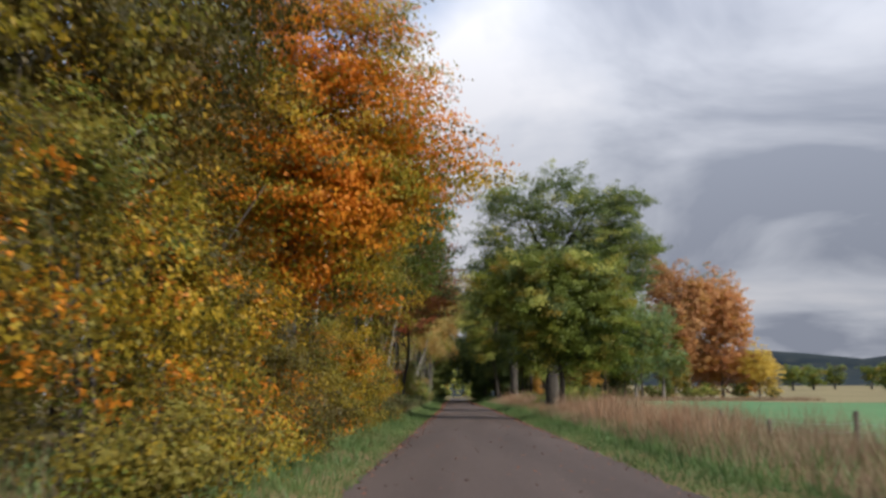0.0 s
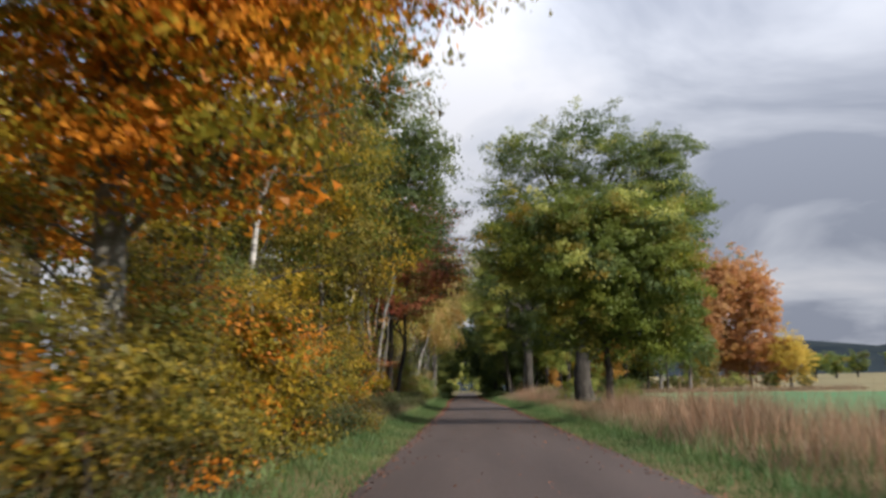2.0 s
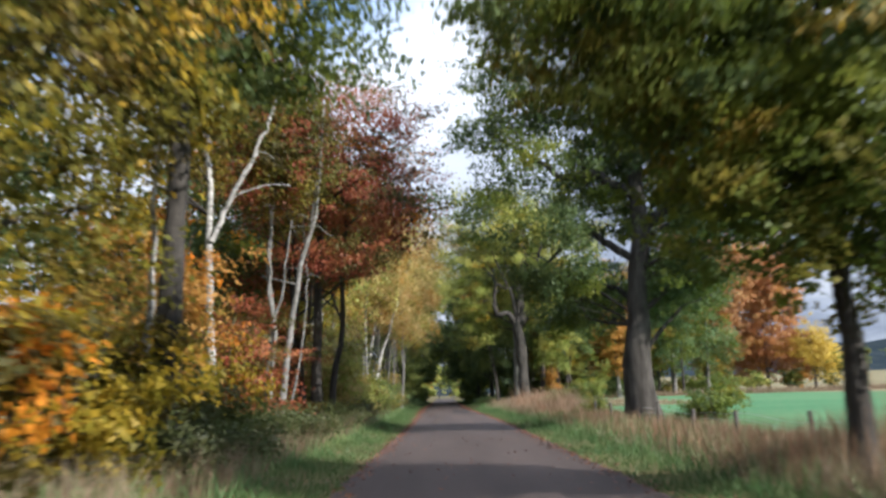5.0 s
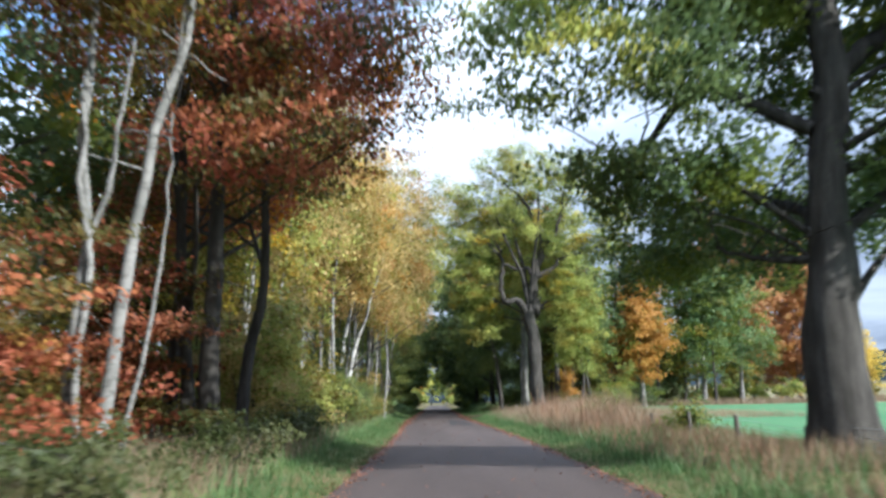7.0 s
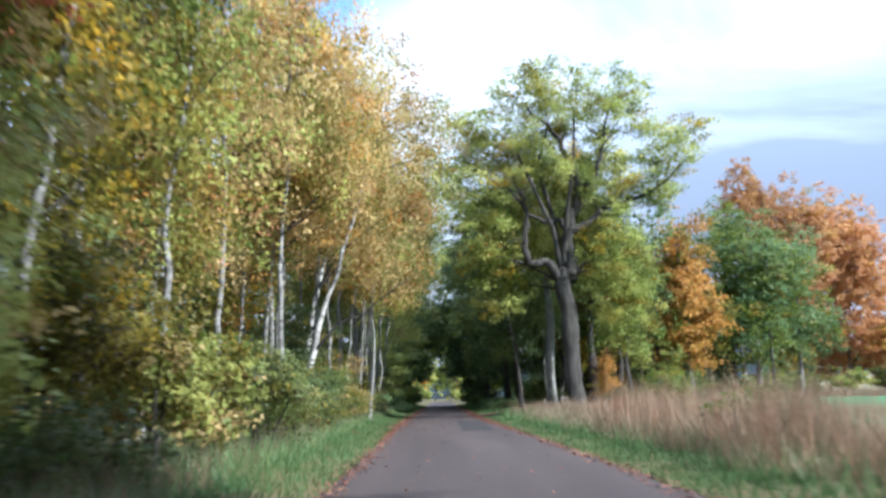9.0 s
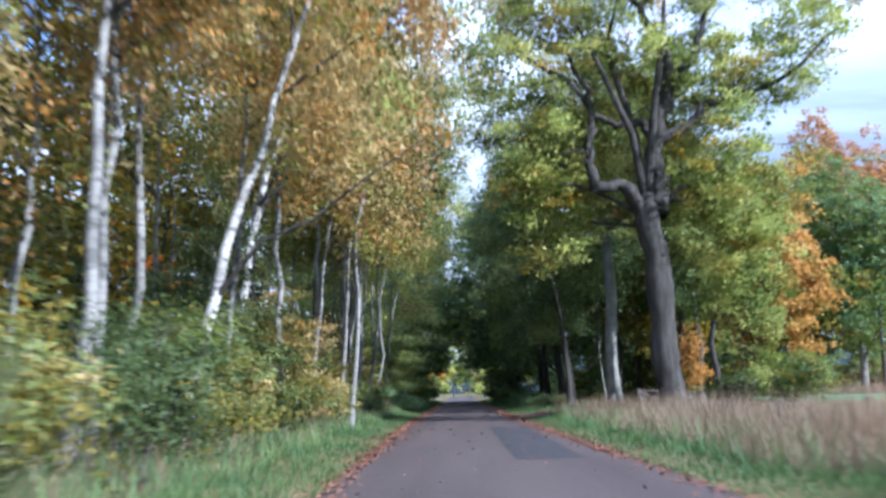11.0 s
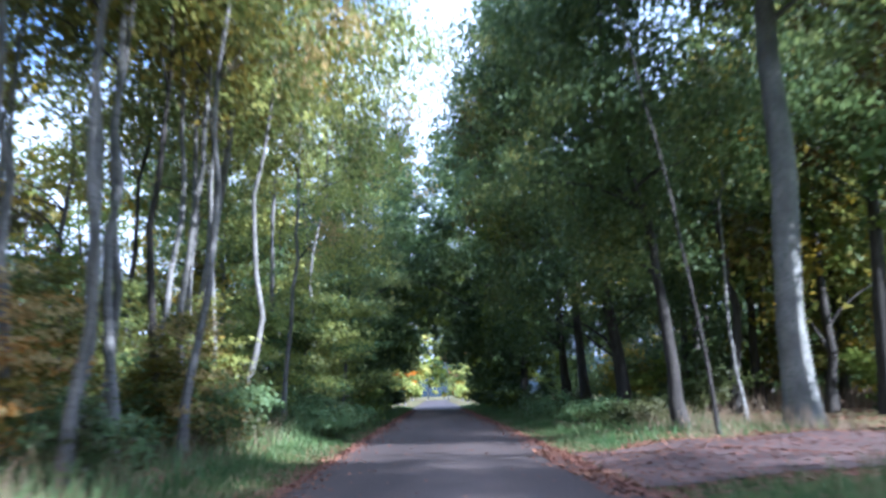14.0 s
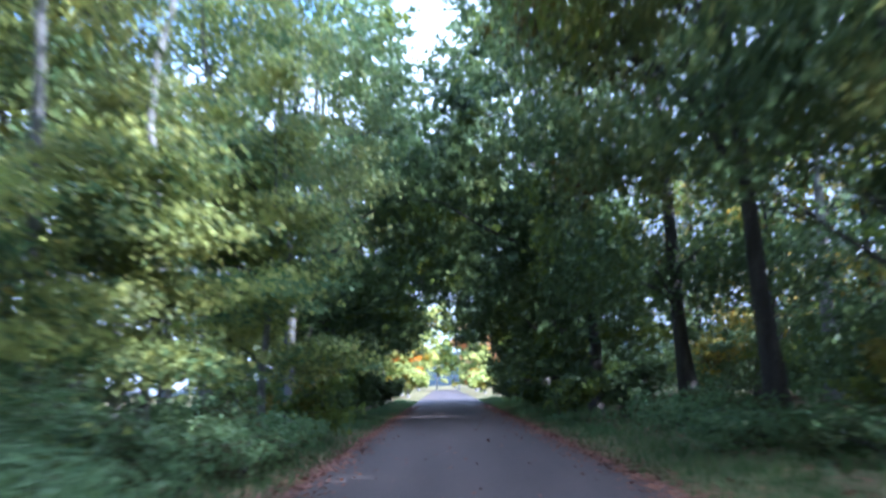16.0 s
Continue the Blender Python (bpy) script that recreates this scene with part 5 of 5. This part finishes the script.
# ---- shrubs and undergrowth ----
LABEL = {"moss": "dull olive-green shrub on the verge", "bronze": "dark bronze-green shrub in the hedge", "amber": "amber-leaved shrub at the wood's edge", "gold": "bushy golden-yellow autumn shrub on the verge", "olive": "olive brown shrub on the verge", "green": "green leafy shrub on the verge", "lime": "yellow-green shrub on the verge", "bramble": "low bramble thicket on the verge", "orange": "orange-leaved shrub on the verge", "dark": "dark green shrub on the verge", "birch": "tan and gold shrub on the verge", "rust": "reddish dry shrub on the verge", "fern": "lush green ferns and nettles at the wood's edge"}
SHRUBS = [
    # x, y, height, radius, leaf, count, leaf length
    (-4.9, 7.5, 5.0, 1.9, "bronze", 12000, 0.10), (-4.5, 11.0, 5.2, 1.7, "olive", 12000, 0.10), (-4.6, 14.0, 4.8, 1.6, "gold", 13000, 0.10), (-4.5, 16.8, 4.6, 1.6, "gold", 13000, 0.10), (-6.8, 12, 7.5, 2.2, "bronze", 10000, 0.12), (-6.6, 17.5, 8.0, 2.4, "bronze", 10000, 0.12), (-7.2, 8, 8.5, 2.4, "bronze", 9000, 0.13),
    (-3.15, 9.0, 1.3, 0.9, "olive", 5000, 0.08), (-3.15, 12.0, 1.4, 0.9, "bronze", 5000, 0.08), (-3.25, 15.0, 1.2, 0.9, "bronze", 5000, 0.08), (-3.15, 18.0, 1.3, 0.9, "bronze", 5000, 0.08), (-3.25, 21.5, 1.2, 0.9, "bronze", 5000, 0.08), (-3.15, 25.0, 1.2, 0.9, "bronze", 5000, 0.08), (-3.25, 29.5, 1.4, 0.9, "bronze", 5000, 0.08), (-3.25, 34.0, 1.2, 0.9, "bramble", 5000, 0.08), (-3.25, 39.5, 1.2, 0.9, "bronze", 4000, 0.08),
    (-4.3, 19.8, 3.2, 1.5, "bronze", 9000, 0.10), (-4.2, 22.5, 3.2, 1.5, "olive", 9000, 0.10), (-4.0, 26.0, 2.8, 1.4, "olive", 10000, 0.09), (-4.2, 29.0, 3.4, 1.5, "gold", 9000, 0.11), (-4.5, 32.0, 3.6, 1.6, "bronze", 13000, 0.085), (-4.4, 35.0, 3.6, 1.6, "bronze", 13000, 0.085), (-5.8, 30.5, 6.0, 2.0, "gold", 12000, 0.10), (-6.0, 34.5, 6.0, 2.0, "olive", 12000, 0.10),
    (-4.4, 38.5, 3.2, 1.5, "olive", 8000, 0.12), (-4.4, 42.0, 2.8, 1.4, "olive", 9000, 0.10), (-4.4, 45.0, 3.0, 1.4, "gold", 8000, 0.12), (-4.5, 48.5, 2.6, 1.4, "gold", 7000, 0.12), (-5.2, 52.0, 3.2, 1.6, "olive", 7000, 0.13), (-5.0, 56.0, 2.4, 1.5, "bramble", 6000, 0.12), (-6.2, 43.5, 6, 2.0, "olive", 7000, 0.13),
    (-4.2, 51.0, 1.0, 1.0, "bramble", 4000, 0.08), (-3.9, 54.0, 0.9, 0.9, "bramble", 4000, 0.08), (-4.4, 58.5, 1.2, 1.2, "bramble", 5000, 0.08), (-3.8, 62.0, 1.0, 1.0, "bramble", 4000, 0.08), (-4.3, 65.5, 1.1, 1.1, "bramble", 5000, 0.08), (-3.7, 69.0, 0.9, 0.9, "bramble", 4000, 0.08), (-3.9, 73.0, 1.0, 1.0, "bramble", 4000, 0.08), (-3.8, 76.0, 1.1, 1.0, "bramble", 4000, 0.08), (-5.6, 64.0, 1.2, 1.2, "bramble", 4000, 0.09), (-3.9, 80.0, 1.4, 1.1, "bramble", 5000, 0.08),
    (-5.9, 56.5, 5.5, 1.7, "amber", 9000, 0.10), (-5.6, 60.0, 3.6, 1.5, "gold", 8000, 0.10), (-7.4, 58.5, 6.5, 2.0, "gold", 8000, 0.12),
    (-4.8, 78.0, 4.6, 1.9, "lime", 16000, 0.10), (-5.2, 82.5, 4.8, 1.9, "olive", 14000, 0.10), (-6.4, 80.0, 6.5, 2.2, "lime", 12000, 0.12), (-7.6, 76.0, 4.5, 2.0, "olive", 9000, 0.11), (-8.2, 70.5, 5.0, 2.0, "amber", 8000, 0.11), (-6.6, 87.0, 6.0, 2.2, "olive", 12000, 0.12), (-4.4, 84.5, 2.8, 1.4, "lime", 7000, 0.12), (-4.3, 88.0, 2.6, 1.4, "olive", 8000, 0.12), (-4.2, 91.5, 2.5, 1.4, "moss", 12000, 0.07), (-4.1, 95.0, 2.5, 1.3, "olive", 10000, 0.075), (-4.1, 99.2, 2.7, 1.4, "dark", 15000, 0.06), (-4.4, 102.2, 2.2, 1.2, "olive", 8000, 0.085), (-4.6, 107.5, 2.4, 1.4, "olive", 9000, 0.10), (-5.9, 106.8, 3.4, 1.5, "dark", 6000, 0.12), (-4.5, 113.2, 3.2, 1.2, "birch", 11000, 0.075), (-5.4, 116.4, 2.6, 1.5, "olive", 7000, 0.12), (-4.6, 119.5, 2.0, 1.2, "olive", 7000, 0.09), (-6.4, 121, 2.4, 1.6, "olive", 6000, 0.13),
    (-5.0, 128.5, 1.4, 1.1, "fern", 6000, 0.085), (-6.2, 125.5, 1.9, 1.3, "birch", 6000, 0.09), (-4.6, 134.5, 1.6, 1.2, "fern", 6000, 0.09), (-4.8, 137.5, 2.4, 1.3, "fern", 6000, 0.12), (-6.8, 138, 2.6, 1.6, "fern", 6000, 0.13), (-7.5, 131, 2.2, 1.6, "olive", 5000, 0.14),
    (-4.2, 145.5, 1.2, 1.5, "fern", 13000, 0.08), (-3.3, 147.5, 0.8, 1.1, "fern", 10000, 0.075), (-3.2, 150.5, 0.8, 1.1, "fern", 10000, 0.075), (-3.4, 144.0, 0.8, 1.1, "fern", 10000, 0.075), (-3.3, 154.0, 0.8, 1.1, "fern", 9000, 0.08), (-5.6, 143.5, 1.2, 1.4, "fern", 10000, 0.08), (-4.6, 148.5, 1.1, 1.6, "fern", 11000, 0.085), (-6.0, 147, 1.4, 1.8, "fern", 11000, 0.085), (-4.2, 152.5, 1.2, 1.5, "fern", 11000, 0.085), (-7.0, 151.5, 1.6, 1.8, "fern", 11000, 0.085), (-4.0, 160, 1.8, 1.5, "green", 5000, 0.15), (-4.2, 166, 2.2, 1.6, "dark", 5000, 0.16), (-4.0, 172, 2.0, 1.6, "dark", 4000, 0.18), (-4.2, 180, 2.0, 1.8, "dark", 4000, 0.2), (-4.4, 190, 2.0, 2.0, "dark", 4000, 0.2), (-4.4, 200, 1.8, 1.8, "dark", 4000, 0.2),
    (6.6, 88.5, 1.6, 0.8, "moss", 4500, 0.09), (8.4, 64.5, 1.4, 0.9, "green", 4000, 0.10), (9.8, 68.5, 1.6, 0.9, "green", 4000, 0.10), (7.6, 80, 1.3, 0.6, "green", 2500, 0.09),
    (12, 121, 2.4, 1.4, "green", 5000, 0.12), (10.4, 122.6, 1.6, 1.0, "bramble", 4000, 0.11), (14.5, 127, 2.6, 1.6, "green", 5000, 0.13), (17.5, 143, 5.5, 2.2, "lime", 6000, 0.15), (5.2, 141.5, 0.7, 1.1, "bramble", 7000, 0.085), (5.0, 144.5, 0.8, 1.2, "fern", 7000, 0.085), (5.2, 148, 0.8, 1.3, "fern", 7000, 0.085), (5.0, 152, 0.8, 1.4, "fern", 7000, 0.085), (5.2, 157, 0.9, 1.5, "fern", 7000, 0.085), (5.0, 163, 1.6, 1.6, "dark", 4000, 0.16), (4.8, 170, 1.6, 1.6, "dark", 4000, 0.18), (4.8, 178, 1.6, 1.8, "dark", 4000, 0.2), (4.8, 188, 1.6, 1.8, "dark", 4000, 0.2), (4.8, 198, 1.6, 1.8, "dark", 4000, 0.2), (8.5, 146, 2.2, 1.8, "bramble", 5000, 0.14), (9.2, 153, 2.4, 2.0, "green", 5000, 0.16),
    (22, 154, 3, 2.0, "green", 4000, 0.2), (26, 157.5, 2.6, 2.0, "bramble", 4000, 0.2), (37, 166, 3, 2.4, "green", 4000, 0.22), (45, 170.5, 3.5, 2.6, "lime", 4000, 0.22), (31, 162, 2.6, 2.0, "olive", 4000, 0.2), (15.5, 146, 2.4, 1.8, "green", 4000, 0.18), (36, 172, 3.6, 2.6, "green", 5000, 0.2), (40.5, 178.5, 4.2, 3.0, "olive", 6000, 0.2), (46, 183, 4.4, 3.2, "green", 6000, 0.2), (51.5, 186.5, 4.6, 3.2, "olive", 6000, 0.2), (57, 187.5, 4.0, 3.0, "green", 6000, 0.2), (65.5, 191, 4.0, 2.6, "olive", 5000, 0.2),
]
for k, (bx, by, hh, rr, lf, n, sz) in enumerate(SHRUBS):
    shrub(bx, by, hh, rr, lf, int(n * (0.85 if k < 26 else 0.46)), sz * (0.8 if k < 26 else 1.05), 400 + k, LABEL[lf], group="roadside shrubs", plain=True, mix=[("bramble", 0.25), ("moss", 0.3), ("birch", 0.1)] if lf == "olive" and by > 84 else [("birch", 0.4), ("olive", 0.2)] if lf == "lime" and 70 < by < 100 else [("olive", 0.42), ("moss", 0.2)] if lf == "birch" else [("bramble", 0.3)] if lf == "fern" and by > 120 else None)


# ---- grass and fallen leaves ----
def grass(name, x, y, h, w, mat, label, seed, lean=0.35):
    """Blades with a bent tip, rooted in the ground."""
    rng = np.random.default_rng(seed)
    n = len(x)
    z = ground_z(x, y) - 0.02
    root = np.stack([x, y, z], -1)
    a = rng.uniform(0, 2 * np.pi, n)
    side = np.stack([np.cos(a), np.sin(a), np.zeros(n)], -1) * (w * rng.uniform(0.6, 1.4, n))[:, None] * 0.5
    bend = rng.normal(0, lean, (n, 2)) * h[:, None]
    tip = root + np.stack([bend[:, 0], bend[:, 1], h], -1)
    v = np.stack([root - side, root + side, tip], 1).reshape(-1, 3)
    me = mesh_of(name, v, np.arange(3 * n).reshape(-1, 3), mat)
    return tagged(new(name, me), label, "grass", kind="stuff")


rg = np.random.default_rng(77)


def scatter(n, x0, x1, y0, y1, clump=0.0, skip=None):
    y = rg.uniform(y0, y1, n)
    x = rg.uniform(x0, x1, n) + drift(y)
    if clump:
        keep = rg.uniform(0, 1, n) < np.clip(0.55 + clump * wob(x, y, 1.3, 2.0), 0.05, 1)
        x, y = x[keep], y[keep]
    if skip:
        keep = ~skip(x, y)
        x, y = x[keep], y[keep]
    return x, y


def on_track(x, y):
    return (x > 2.6) & (y > 127.2 + 0.3 * np.sin(x)) & (y < 134.5 + 0.4 * np.sin(x * 1.7))


x, y = scatter(52000, ROAD_L - 1.5, ROAD_L + 0.05, 6, 210)
grass("short_grass", x, y, 0.05 + 0.13 * rg.random(len(x)) ** 1.5 + 0.07 * np.clip(ROAD_L + drift(y) - x, 0, 1.5), 0.02, GRASS_GREEN, "green verge grass along the lane's edge", 501)
x, y = scatter(52000, ROAD_R - 0.05, ROAD_R + 1.35, 6, 210, 0, on_track)
grass("short_grass", x, y, 0.05 + 0.12 * rg.random(len(x)) ** 1.5 + 0.07 * np.clip(x - ROAD_R - drift(y), 0, 1.5), 0.02, GRASS_GREEN, "green verge grass along the lane's edge", 502)
# the long grass stands highest before the great oak's field and in the corner past it
RANK = lambda y: np.interp(y, [0, 20, 28, 44, 50, 57, 79, 84, 90, 98, 112, 126], [0.62, 0.68, 0.98, 0.98, 0.7, 0.42, 0.42, 0.85, 1.3, 1.1, 0.75, 0.5])
x, y = scatter(92000, ROAD_R + 1.25, 7.8, 8, 126, 0.7)
grass("tall_dry_grass", x, y, RANK(y) * (0.45 + 0.65 * rg.random(len(x))) * np.clip(1 + 0.3 * wob(x, y, 0.6, 4.0) + 0.2 * wob(x, y, 2.1, 1.0) + 0.2 * wob(x, y, 0.23, 3.0), 0.35, 1.9) * np.clip(0.42 + 0.36 * (x - ROAD_R - 1.0 - drift(y)), 0.4, 1.15), 0.018, GRASS_DRY, "tall dry beige and reddish grass on the verge", 503, 0.36)
x, y = scatter(14000, ROAD_R + 1.7, 7.6, 20, 100, 1.1)
grass("dead_dock_stalks", x, y, RANK(y) * (0.8 + 0.6 * rg.random(len(x))) * (1 + 0.3 * wob(x, y, 0.6, 4.0)), 0.022, LEAF["dock"], "reddish-brown dead dock stalks in the long grass", 511, 0.16)
x, y = scatter(34000, ROAD_R + 0.8, 8.2, 8, 126, 0.3)
grass("verge_herbs", x, y, 0.2 + 0.4 * rg.random(len(x)), 0.022, GRASS_GREEN, "rank green growth between the dry grass", 504)
x, y = scatter(30000, 7.6, 18, 96, 127, 0.35)
grass("tall_dry_grass", x, y, 0.25 + 0.35 * rg.random(len(x)), 0.02, GRASS_DRY, "tall dry beige grass by the field corner", 505)
x, y = scatter(7000, -4.4, ROAD_L - 1.6, 6, 142, 0.5)
grass("dry_weeds", x, y, 0.3 + 0.6 * rg.random(len(x)), 0.016, GRASS_DRY, "dry weeds and stalks under the hedge", 506)
x, y = scatter(7000, ROAD_R + 2.6, 9.5, 134, 178, 0.5)
grass("dry_weeds", x, y, 0.25 + 0.45 * rg.random(len(x)), 0.02, GRASS_DRY, "dry pale stalks on the wood floor", 512)
x, y = scatter(14000, -6.2, -3.0, 46, 84, 0.5)
grass("dry_weeds", x, y, 0.3 + 0.5 * rg.random(len(x)), 0.02, GRASS_DRY, "dead grey-brown weeds at the wood's edge", 510)
x, y = scatter(46000, -6.5, ROAD_L - 1.2, 6, 175, 0.3)
grass("undergrowth", x, y, 0.2 + 0.4 * rg.random(len(x)), 0.03, LEAF["fern"], "rank green undergrowth at the wood's edge", 507)
x, y = scatter(24000, ROAD_R + 1.0, 9, 134, 205, 0.3, on_track)
grass("undergrowth", x, y, 0.1 + 0.28 * rg.random(len(x)), 0.03, GRASS_GREEN, "low dark green undergrowth at the wood's edge", 508)
x, y = scatter(9000, 12, 60, 149, 160)
grass("field_edge_grass", x, y, 0.5 + 0.6 * rg.random(len(x)), 0.06, GRASS_DRY, "pale dry grass along the far field edge", 509)


def litter(name, x, y, size, label, seed):
    rng = np.random.default_rng(seed)
    m = (ROAD_L + ROAD_R) / 2 + drift(y)
    inside = (x > ROAD_L + drift(y)) & (x < ROAD_R + drift(y))
    z = np.where(inside, 0.02 - 0.006 * (x - m) ** 2, ground_z(x, y)) + 0.012 + 0.02 * rng.random(len(x))
    v, f = leaves(np.stack([x, y, z], -1), size, rng, 3.0, plain=True)
    return tagged(new(name, mesh_of(name, v, f, LEAF["litter"])), label, "leaves", kind="stuff")


for x0, x1, seed in ((ROAD_L - 0.35, ROAD_L + 0.45, 601), (ROAD_R - 0.45, ROAD_R + 0.35, 602)):
    n = 12000
    y = 8 + 185 * rg.random(n) ** 0.55
    mid = (x0 + x1) / 2
    x = mid + rg.normal(0, 0.16, n) * (1 + 0.8 * (y > 110)) + drift(y)
    litter("fallen_leaves", x, y, 0.07, "reddish-brown fallen leaves along the lane's edge", seed)
for side, seed in ((-1, 607), (1, 608)):
    y = rg.uniform(104, 180, 9000)
    edge = np.where(side < 0, ROAD_L, ROAD_R)
    x = edge + side * np.abs(rg.normal(0, 0.38, 9000)) - side * 0.22 + drift(y)
    litter("fallen_leaves", x, y, 0.08, "reddish-brown leaf litter banked at the lane's edge", seed)
x, y = scatter(1100, ROAD_L, ROAD_R, 8, 180)
litter("fallen_leaves", x, y, 0.07, "scattered fallen leaves on the asphalt", 603)
x, y = scatter(15000, 2.6, 14, 126.5, 135)
litter("fallen_leaves", x, y, 0.09, "brown leaves on the dirt track", 604)
x, y = scatter(16000, -12, -3, 115, 175)
litter("fallen_leaves", x, y, 0.1, "brown leaf litter on the wood floor", 605)
x, y = scatter(12000, 4.5, 16, 134, 190)
litter("fallen_leaves", x, y, 0.1, "brown leaf litter on the wood floor", 606)
tagged(new("dirt_track", grid_mesh("dirt_track", np.arange(2.3, 16, 0.4), np.arange(127.4, 134.4, 0.4), lambda X, Y: np.where(X < 2.7, 0.0, ground_z(X, Y) + 0.03), DIRT)), "bare brown dirt track leading off into the wood", "track", kind="structure")


# ---- fence and gate ----
def post_mesh(h, w):
    bm = bmesh.new()
    bmesh.ops.create_cone(bm, cap_ends=True, segments=8, radius1=w * 0.55, radius2=w * 0.48, depth=h, matrix=Matrix.Translation((0, 0, h / 2 - 0.3)))
    bmesh.ops.bevel(bm, geom=[e for e in bm.edges if all(v.co.z > h - 0.35 for v in e.verts)], offset=0.012, segments=1, affect="EDGES")
    me = bpy.data.meshes.new("post")
    bm.to_mesh(me)
    bm.free()
    me.materials.append(WOOD)
    return me


fence = tagged(new("post_and_wire_fence"), "weathered wooden posts with thin wire along the pasture", "fence")
pm = [post_mesh(1.02, 0.12), post_mesh(1.12, 0.10), post_mesh(0.96, 0.11)]
FENCE_X = 7.1
for k in range(26):
    py = 12.6 + k * 4.15
    p = part("post", pm[k % 3], fence)
    p.matrix_world = pose(FENCE_X + 0.08 * math.sin(k * 2.1), py, float(ground_z(FENCE_X, py)), 2.5 * math.sin(k * 1.7), 3 * math.cos(k * 2.9), 40 * k)
for zz in (0.24, 0.44, 0.6):
    yy = np.arange(8.4, 118, 1.04)
    path = np.stack([FENCE_X + 0.06 + 0.0 * yy, yy, ground_z(FENCE_X + 0 * yy, yy) + zz - 0.02 * np.abs(np.sin((yy - 12.6) / 4.15 * np.pi))], -1)
    v, q, t = tube(path, np.full(len(yy), 0.004), 4)
    part("wire", mesh_of("wire", v, [q, t], WIRE), fence)


def beam(a, b, w, d, mat, name):
    """A squared timber between two points with slightly rounded arrises."""
    a, b = Vector(a), Vector(b)
    bm = bmesh.new()
    bmesh.ops.create_cube(bm, size=1.0, matrix=Matrix.Diagonal((w, d, (b - a).length, 1)))
    bmesh.ops.bevel(bm, geom=bm.edges[:], offset=min(w, d) * 0.12, segments=1, affect="EDGES")
    rot = (b - a).to_track_quat("Z", "Y").to_matrix().to_4x4()
    bm.transform(Matrix.Translation((a + b) / 2) @ rot)
    me = bpy.data.meshes.new(name)
    bm.to_mesh(me)
    bm.free()
    me.materials.append(mat)
    return me


gate = tagged(new("field_gate"), "pale tubular metal field gate between wooden posts", "gate")
gz = float(ground_z(8.0, 126))
for gx, gy, lean_ in ((7.42, 126.0, 0.12), (8.95, 126.3, 0.0)):
    part("gate_post", beam((gx + lean_, gy, gz - 0.2), (gx, gy, gz + 0.92), 0.13, 0.13, WOOD, "gate_post"), gate)


def bar(name, a, b, r):
    v, q, t = tube([a, (np.asarray(a) + np.asarray(b)) / 2, b], [r] * 3, 8)
    return part(name, mesh_of(name, v, [q, t], GALV, True), gate)


for zz in (0.14, 0.32, 0.52, 0.82):
    bar("gate_bar", (7.46, 126.04, gz + zz), (8.88, 126.3, gz + zz), 0.017)
for a_, b_ in (((7.47, 126.05, gz + 0.1), (7.47, 126.05, gz + 0.84)), ((8.86, 126.3, gz + 0.1), (8.86, 126.3, gz + 0.84)), ((8.3, 126.2, gz + 0.1), (8.3, 126.2, gz + 0.84))):
    bar("gate_upright", a_, b_, 0.022)
bar("gate_brace", (7.48, 126.07, gz + 0.8), (8.84, 126.32, gz + 0.16), 0.018)
for k, (gx, gy) in enumerate(((6.45, 126.6), (10.2, 126.4), (6.95, 127.4))):
    tagged(new("wooden_stump", beam((gx, gy, gz - 0.2), (gx + 0.04, gy, gz + 0.75 - 0.15 * k), 0.16, 0.15, RAIL, "wooden_stump")), "short weathered wooden post by the track", "post")

# ---- road patches ----
def road_patch(x0, x1, y0, y1):
    X = np.arange(x0, x1 + 0.1, 0.3)
    Y = np.arange(y0, y1 + 0.1, 0.4)
    me = grid_mesh("asphalt_patch", X, Y, lambda A, B: camber(A, B) + 0.004, PATCH)
    return tagged(new("asphalt_patch", me), "darker repaired strip in the asphalt", "road patch", kind="structure")


road_patch(0.9, 2.3, 103.5, 118)
